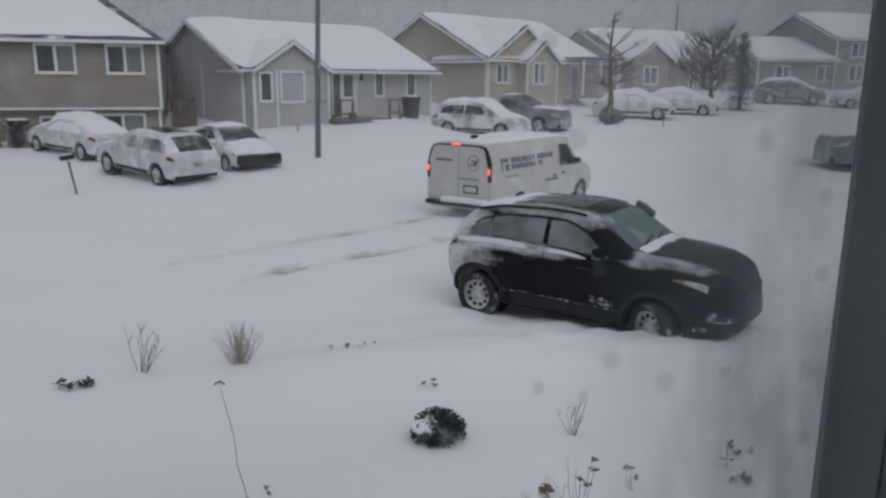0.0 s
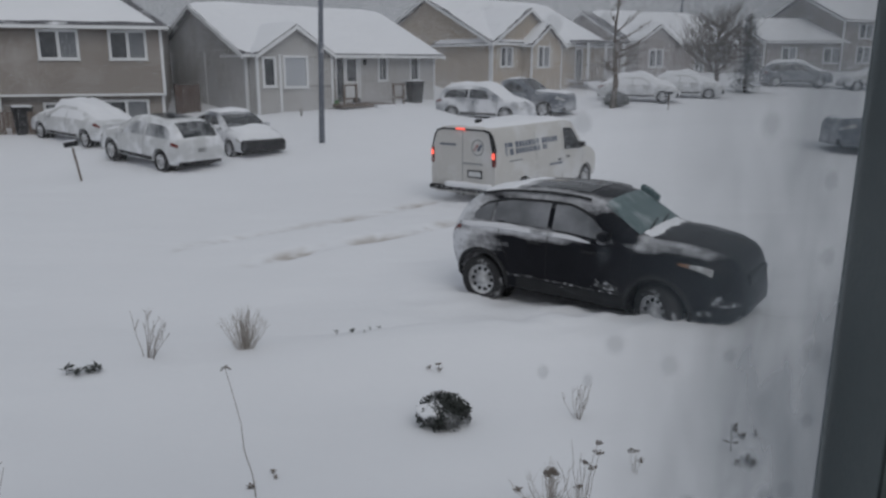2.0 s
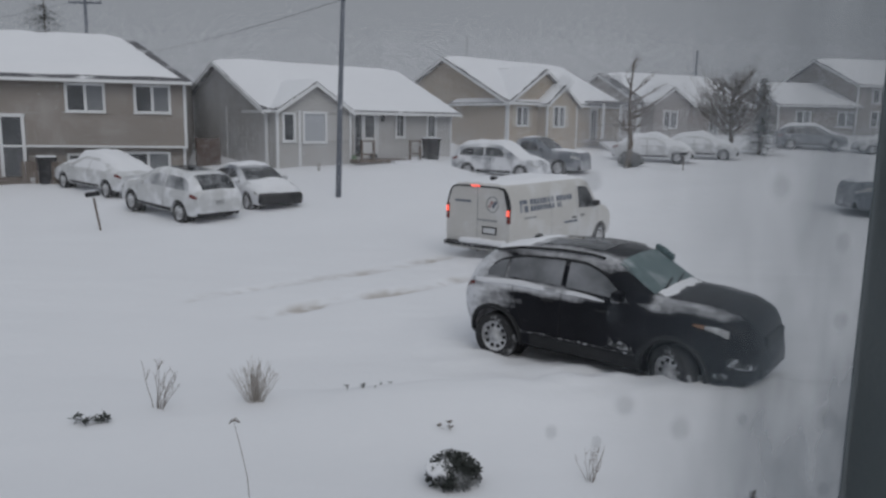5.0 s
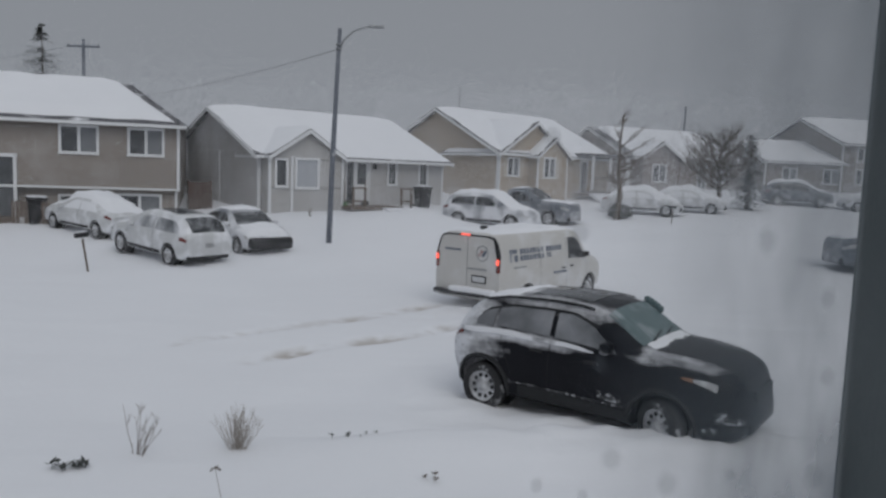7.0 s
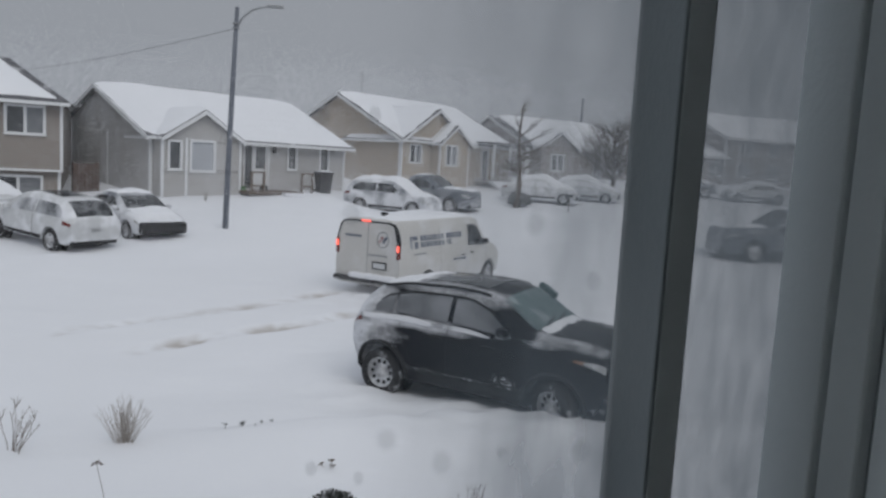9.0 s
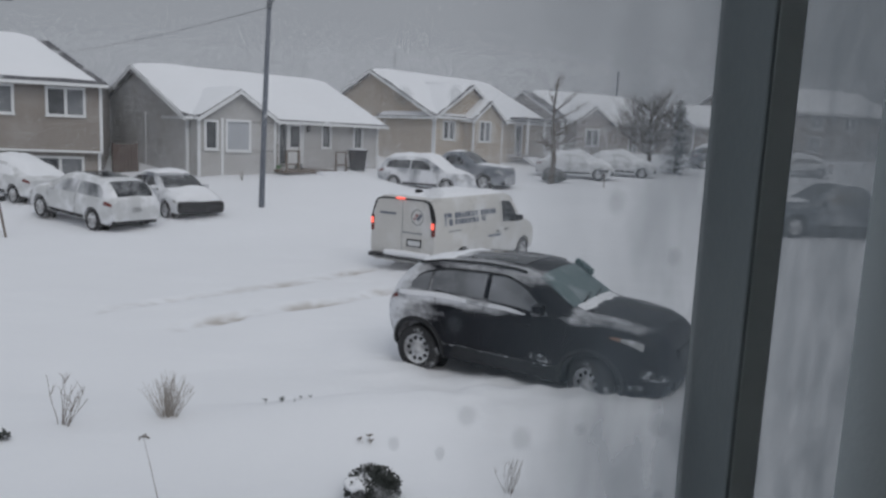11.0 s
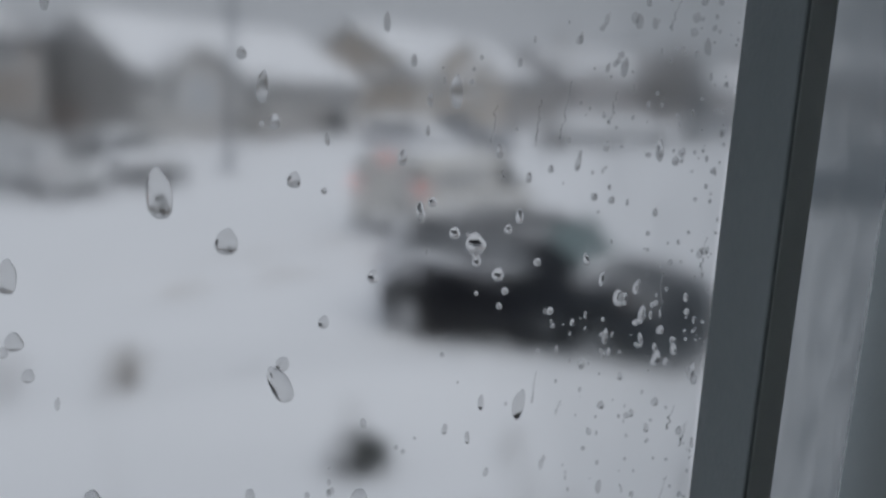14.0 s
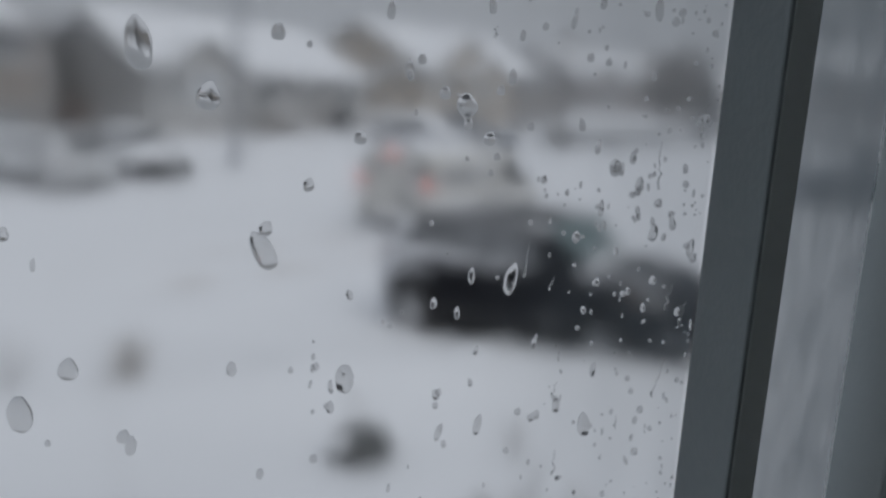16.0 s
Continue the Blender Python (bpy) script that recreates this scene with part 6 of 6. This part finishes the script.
def drop_mesh(seed, stretch):
    """A bulging drop of unit half-width with a flat back."""
    bm = bmesh.new()
    bmesh.ops.create_uvsphere(bm, u_segments=32, v_segments=24, radius=1.0)
    for v in bm.verts:
        y = v.co.y
        wob = 1 + 0.2 * noise.noise((v.co.x * 1.1 + seed, v.co.z * 1.1, seed))
        pear = 1 - 0.22 * v.co.z
        v.co = Vector((v.co.x * wob * pear, (0.9 if y < 0 else 0.02) * y, v.co.z * stretch * wob))
    me = bpy.data.meshes.new("water_drop")
    bmesh.ops.recalc_face_normals(bm, faces=bm.faces[:])
    bm.to_mesh(me)
    bm.free()
    me.materials.append(WATER)
    me.polygons.foreach_set("use_smooth", [True] * len(me.polygons))
    return me


def wet_pane():
    pane = sheet("pane", -2.17, STILE_X - 0.001, -0.97, WET_TOP - 3.2, 0.0, BLUR_FILM, WINDOW, "lower pane with drops and blur added to imitate near focus", 0.012)
    sheet("pane", STILE_X + 0.013, STILE_X + 0.073, -0.97, WET_TOP - 3.2, 0.004, BLUR_FILM, WINDOW, "side pane with added focus blur", 0.012)
    shapes = [drop_mesh(k, s) for k, s in enumerate((1.1, 1.3, 1.6, 2.0, 2.6, 1.2))]
    rng = random.Random(77)
    spots = []
    for k in range(60):
        spots.append((rng.uniform(-0.16, 0.12), rng.uniform(2.74, 3.05), rng.uniform(0.0009, 0.0028)))
    for k in range(170):
        spots.append((0.02 + 0.138 * rng.uniform(0, 1) ** 0.6, rng.uniform(2.72, 3.06), rng.uniform(0.0005, 0.0017)))
    for k in range(11):
        spots.append((rng.uniform(-0.17, 0.09), rng.uniform(2.76, 3.04), rng.uniform(0.0028, 0.0052)))
    for k in range(240):
        spots.append((0.160 - 0.07 * rng.uniform(0, 1) ** 1.6, rng.uniform(2.72, 3.06), rng.uniform(0.0003, 0.0008)))
    # clusters where drops have broken up
    for cx, cz in ((0.105, 3.0), (0.14, 3.02), (0.13, 2.88), (0.0, 2.80), (-0.01, 3.03)):
        for k in range(12):
            spots.append((cx + rng.gauss(0, 0.008), cz + rng.gauss(0, 0.014), rng.uniform(0.0005, 0.0019)))
    for x, z, r in spots:
        d = new("water_drop", rng.choice(shapes))
        d.parent = pane
        d.location = (x, -0.0006, z - 3.2)
        d.rotation_euler = (0, rng.gauss(0, 0.12), 0)
        d.scale = (r, r, r)
        d.visible_shadow = False
    # runs left by drops that slid down
    for k in range(20):
        x, z = 0.157 - 0.11 * rng.uniform(0, 1) ** 1.7, rng.uniform(2.76, 3.06)
        bm = bmesh.new()
        ln = rng.uniform(0.004, 0.024)
        slant = rng.uniform(-0.05, 0.3)
        pts = [(x + 0.0016 * noise.noise((j * 0.7, k * 3.1, 0)) - slant * ln * j / 12, -0.0004, z - 3.2 - ln * j / 12) for j in range(13)]
        add_tube(bm, pts, [0.00012 + 0.0003 * max(0.0, noise.noise((j * 0.9, k, 5))) + 0.0004 * (j / 12) ** 3 for j in range(13)], 6)
        o = part("water_run", bm, WATER, pane, smooth=True)
        o.visible_shadow = False


wet_pane()


def veil(name, stops, clear, cover, axis_scale, streak=(0.55, 1.3), tint=(0.25, 0.27, 0.285), low=1.0, high=1.0):
    """A thin coat on glass that lets most light through: fog that thins out along x, with streaks."""
    m = bpy.data.materials.new(name)
    m.use_nodes = True
    t = m.node_tree
    t.nodes.remove(t.nodes["Principled BSDF"])
    out = t.nodes["Material Output"]
    tr = t.nodes.new("ShaderNodeBsdfTransparent")
    df = t.nodes.new("ShaderNodeBsdfTranslucent")
    df.inputs["Color"].default_value = (*tint, 1)
    mix = t.nodes.new("ShaderNodeMixShader")
    co = t.nodes.new("ShaderNodeTexCoord")
    sep = t.nodes.new("ShaderNodeSeparateXYZ")
    t.links.new(co.outputs["Object"], sep.inputs[0])
    rg = t.nodes.new("ShaderNodeMapRange")
    rg.interpolation_type = "SMOOTHSTEP"
    rg.inputs["From Min"].default_value, rg.inputs["From Max"].default_value = stops
    rg.inputs["To Min"].default_value, rg.inputs["To Max"].default_value = clear, cover
    t.links.new(sep.outputs[0], rg.inputs["Value"])
    mp = t.nodes.new("ShaderNodeMapping")
    mp.inputs["Scale"].default_value = axis_scale
    t.links.new(co.outputs["Object"], mp.inputs[0])
    nz = t.nodes.new("ShaderNodeTexNoise")
    nz.inputs["Scale"].default_value, nz.inputs["Detail"].default_value = 1.0, 5.0
    t.links.new(mp.outputs[0], nz.inputs["Vector"])
    mu = t.nodes.new("ShaderNodeMath")
    mu.operation = "MULTIPLY"
    n2 = t.nodes.new("ShaderNodeMapRange")
    n2.inputs["From Min"].default_value, n2.inputs["From Max"].default_value = 0.25, 0.75
    n2.inputs["To Min"].default_value, n2.inputs["To Max"].default_value = streak
    t.links.new(nz.outputs["Fac"], n2.inputs["Value"])
    t.links.new(rg.outputs[0], mu.inputs[0])
    t.links.new(n2.outputs[0], mu.inputs[1])
    fall = t.nodes.new("ShaderNodeMapRange")
    fall.inputs["From Min"].default_value, fall.inputs["From Max"].default_value = -0.1, 0.1
    fall.inputs["To Min"].default_value, fall.inputs["To Max"].default_value = low, high
    t.links.new(sep.outputs[2], fall.inputs["Value"])
    m2 = t.nodes.new("ShaderNodeMath")
    m2.operation = "MULTIPLY"
    t.links.new(mu.outputs[0], m2.inputs[0])
    t.links.new(fall.outputs[0], m2.inputs[1])
    t.links.new(m2.outputs[0], mix.inputs[0])
    t.links.new(tr.outputs[0], mix.inputs[1])
    t.links.new(df.outputs[0], mix.inputs[2])
    t.links.new(mix.outputs[0], out.inputs[0])
    return m


FOG = veil("fogged_glass_edge", (0.038, 0.165), 0.0, 0.60, (45, 1, 14), (0.6, 1.25), (0.18, 0.212, 0.235), 1.3, 0.85)
FOG_LOW = veil("fogged_lower_edge", (0.05, 0.165), 0.0, 0.26, (45, 1, 14), (0.6, 1.25), (0.18, 0.212, 0.235), 1.1, 0.7)
SCREEN = veil("insect_screen", (0.16, 0.26), 0.6, 0.82, (120, 1, 30), (0.85, 1.12), (0.215, 0.24, 0.255))
sheet("condensation", 0.036, STILE_X - 0.001, WET_TOP - 3.2 + 0.002, 0.92, 0.0, FOG, WINDOW, "fogged edge of the upper pane")
sheet("condensation", 0.05, STILE_X - 0.001, -0.97, WET_TOP - 3.2 - 0.014, 0.003, FOG_LOW, WINDOW, "fogged edge of the lower pane")
sheet("insect_screen", STILE_X + 0.022, STILE_X + 0.11, -0.97, 0.92, 0.03, SCREEN, WINDOW, "fine grey insect screen")


def water_spots():
    """Soft spots where wet flakes stick to the clear upper pane."""
    m = bpy.data.materials.new("water_spot")
    m.use_nodes = True
    t = m.node_tree
    t.nodes.remove(t.nodes["Principled BSDF"])
    co = t.nodes.new("ShaderNodeTexCoord")
    ln = t.nodes.new("ShaderNodeVectorMath")
    ln.operation = "LENGTH"
    t.links.new(co.outputs["Object"], ln.inputs[0])
    rg = t.nodes.new("ShaderNodeMapRange")
    rg.interpolation_type = "SMOOTHSTEP"
    rg.inputs["From Min"].default_value, rg.inputs["From Max"].default_value = 0.95, 0.35
    rg.inputs["To Max"].default_value = 0.2
    t.links.new(ln.outputs["Value"], rg.inputs["Value"])
    tr = t.nodes.new("ShaderNodeBsdfTransparent")
    df = t.nodes.new("ShaderNodeBsdfTranslucent")
    df.inputs["Color"].default_value = (0.22, 0.24, 0.26, 1)
    mix = t.nodes.new("ShaderNodeMixShader")
    t.links.new(rg.outputs[0], mix.inputs[0])
    t.links.new(tr.outputs[0], mix.inputs[1])
    t.links.new(df.outputs[0], mix.inputs[2])
    t.links.new(mix.outputs[0], t.nodes["Material Output"].inputs[0])
    me = bpy.data.meshes.new("water_spot")
    n = 20
    me.from_pydata([(math.cos(2 * math.pi * k / n), 0, math.sin(2 * math.pi * k / n)) for k in range(n)], [], [tuple(range(n))])
    me.materials.append(m)
    rng = random.Random(5)
    for k in range(20):
        d = new("water_spot", me)
        d.parent = WINDOW
        r = rng.uniform(0.003, 0.006)
        d.location = (rng.uniform(0.03, 0.158), -0.001 - 0.0002 * k, rng.uniform(3.11, 3.32) - 3.2)
        d.scale = (r, r, r * rng.uniform(1.0, 1.5))
        d.visible_shadow = False


water_spots()
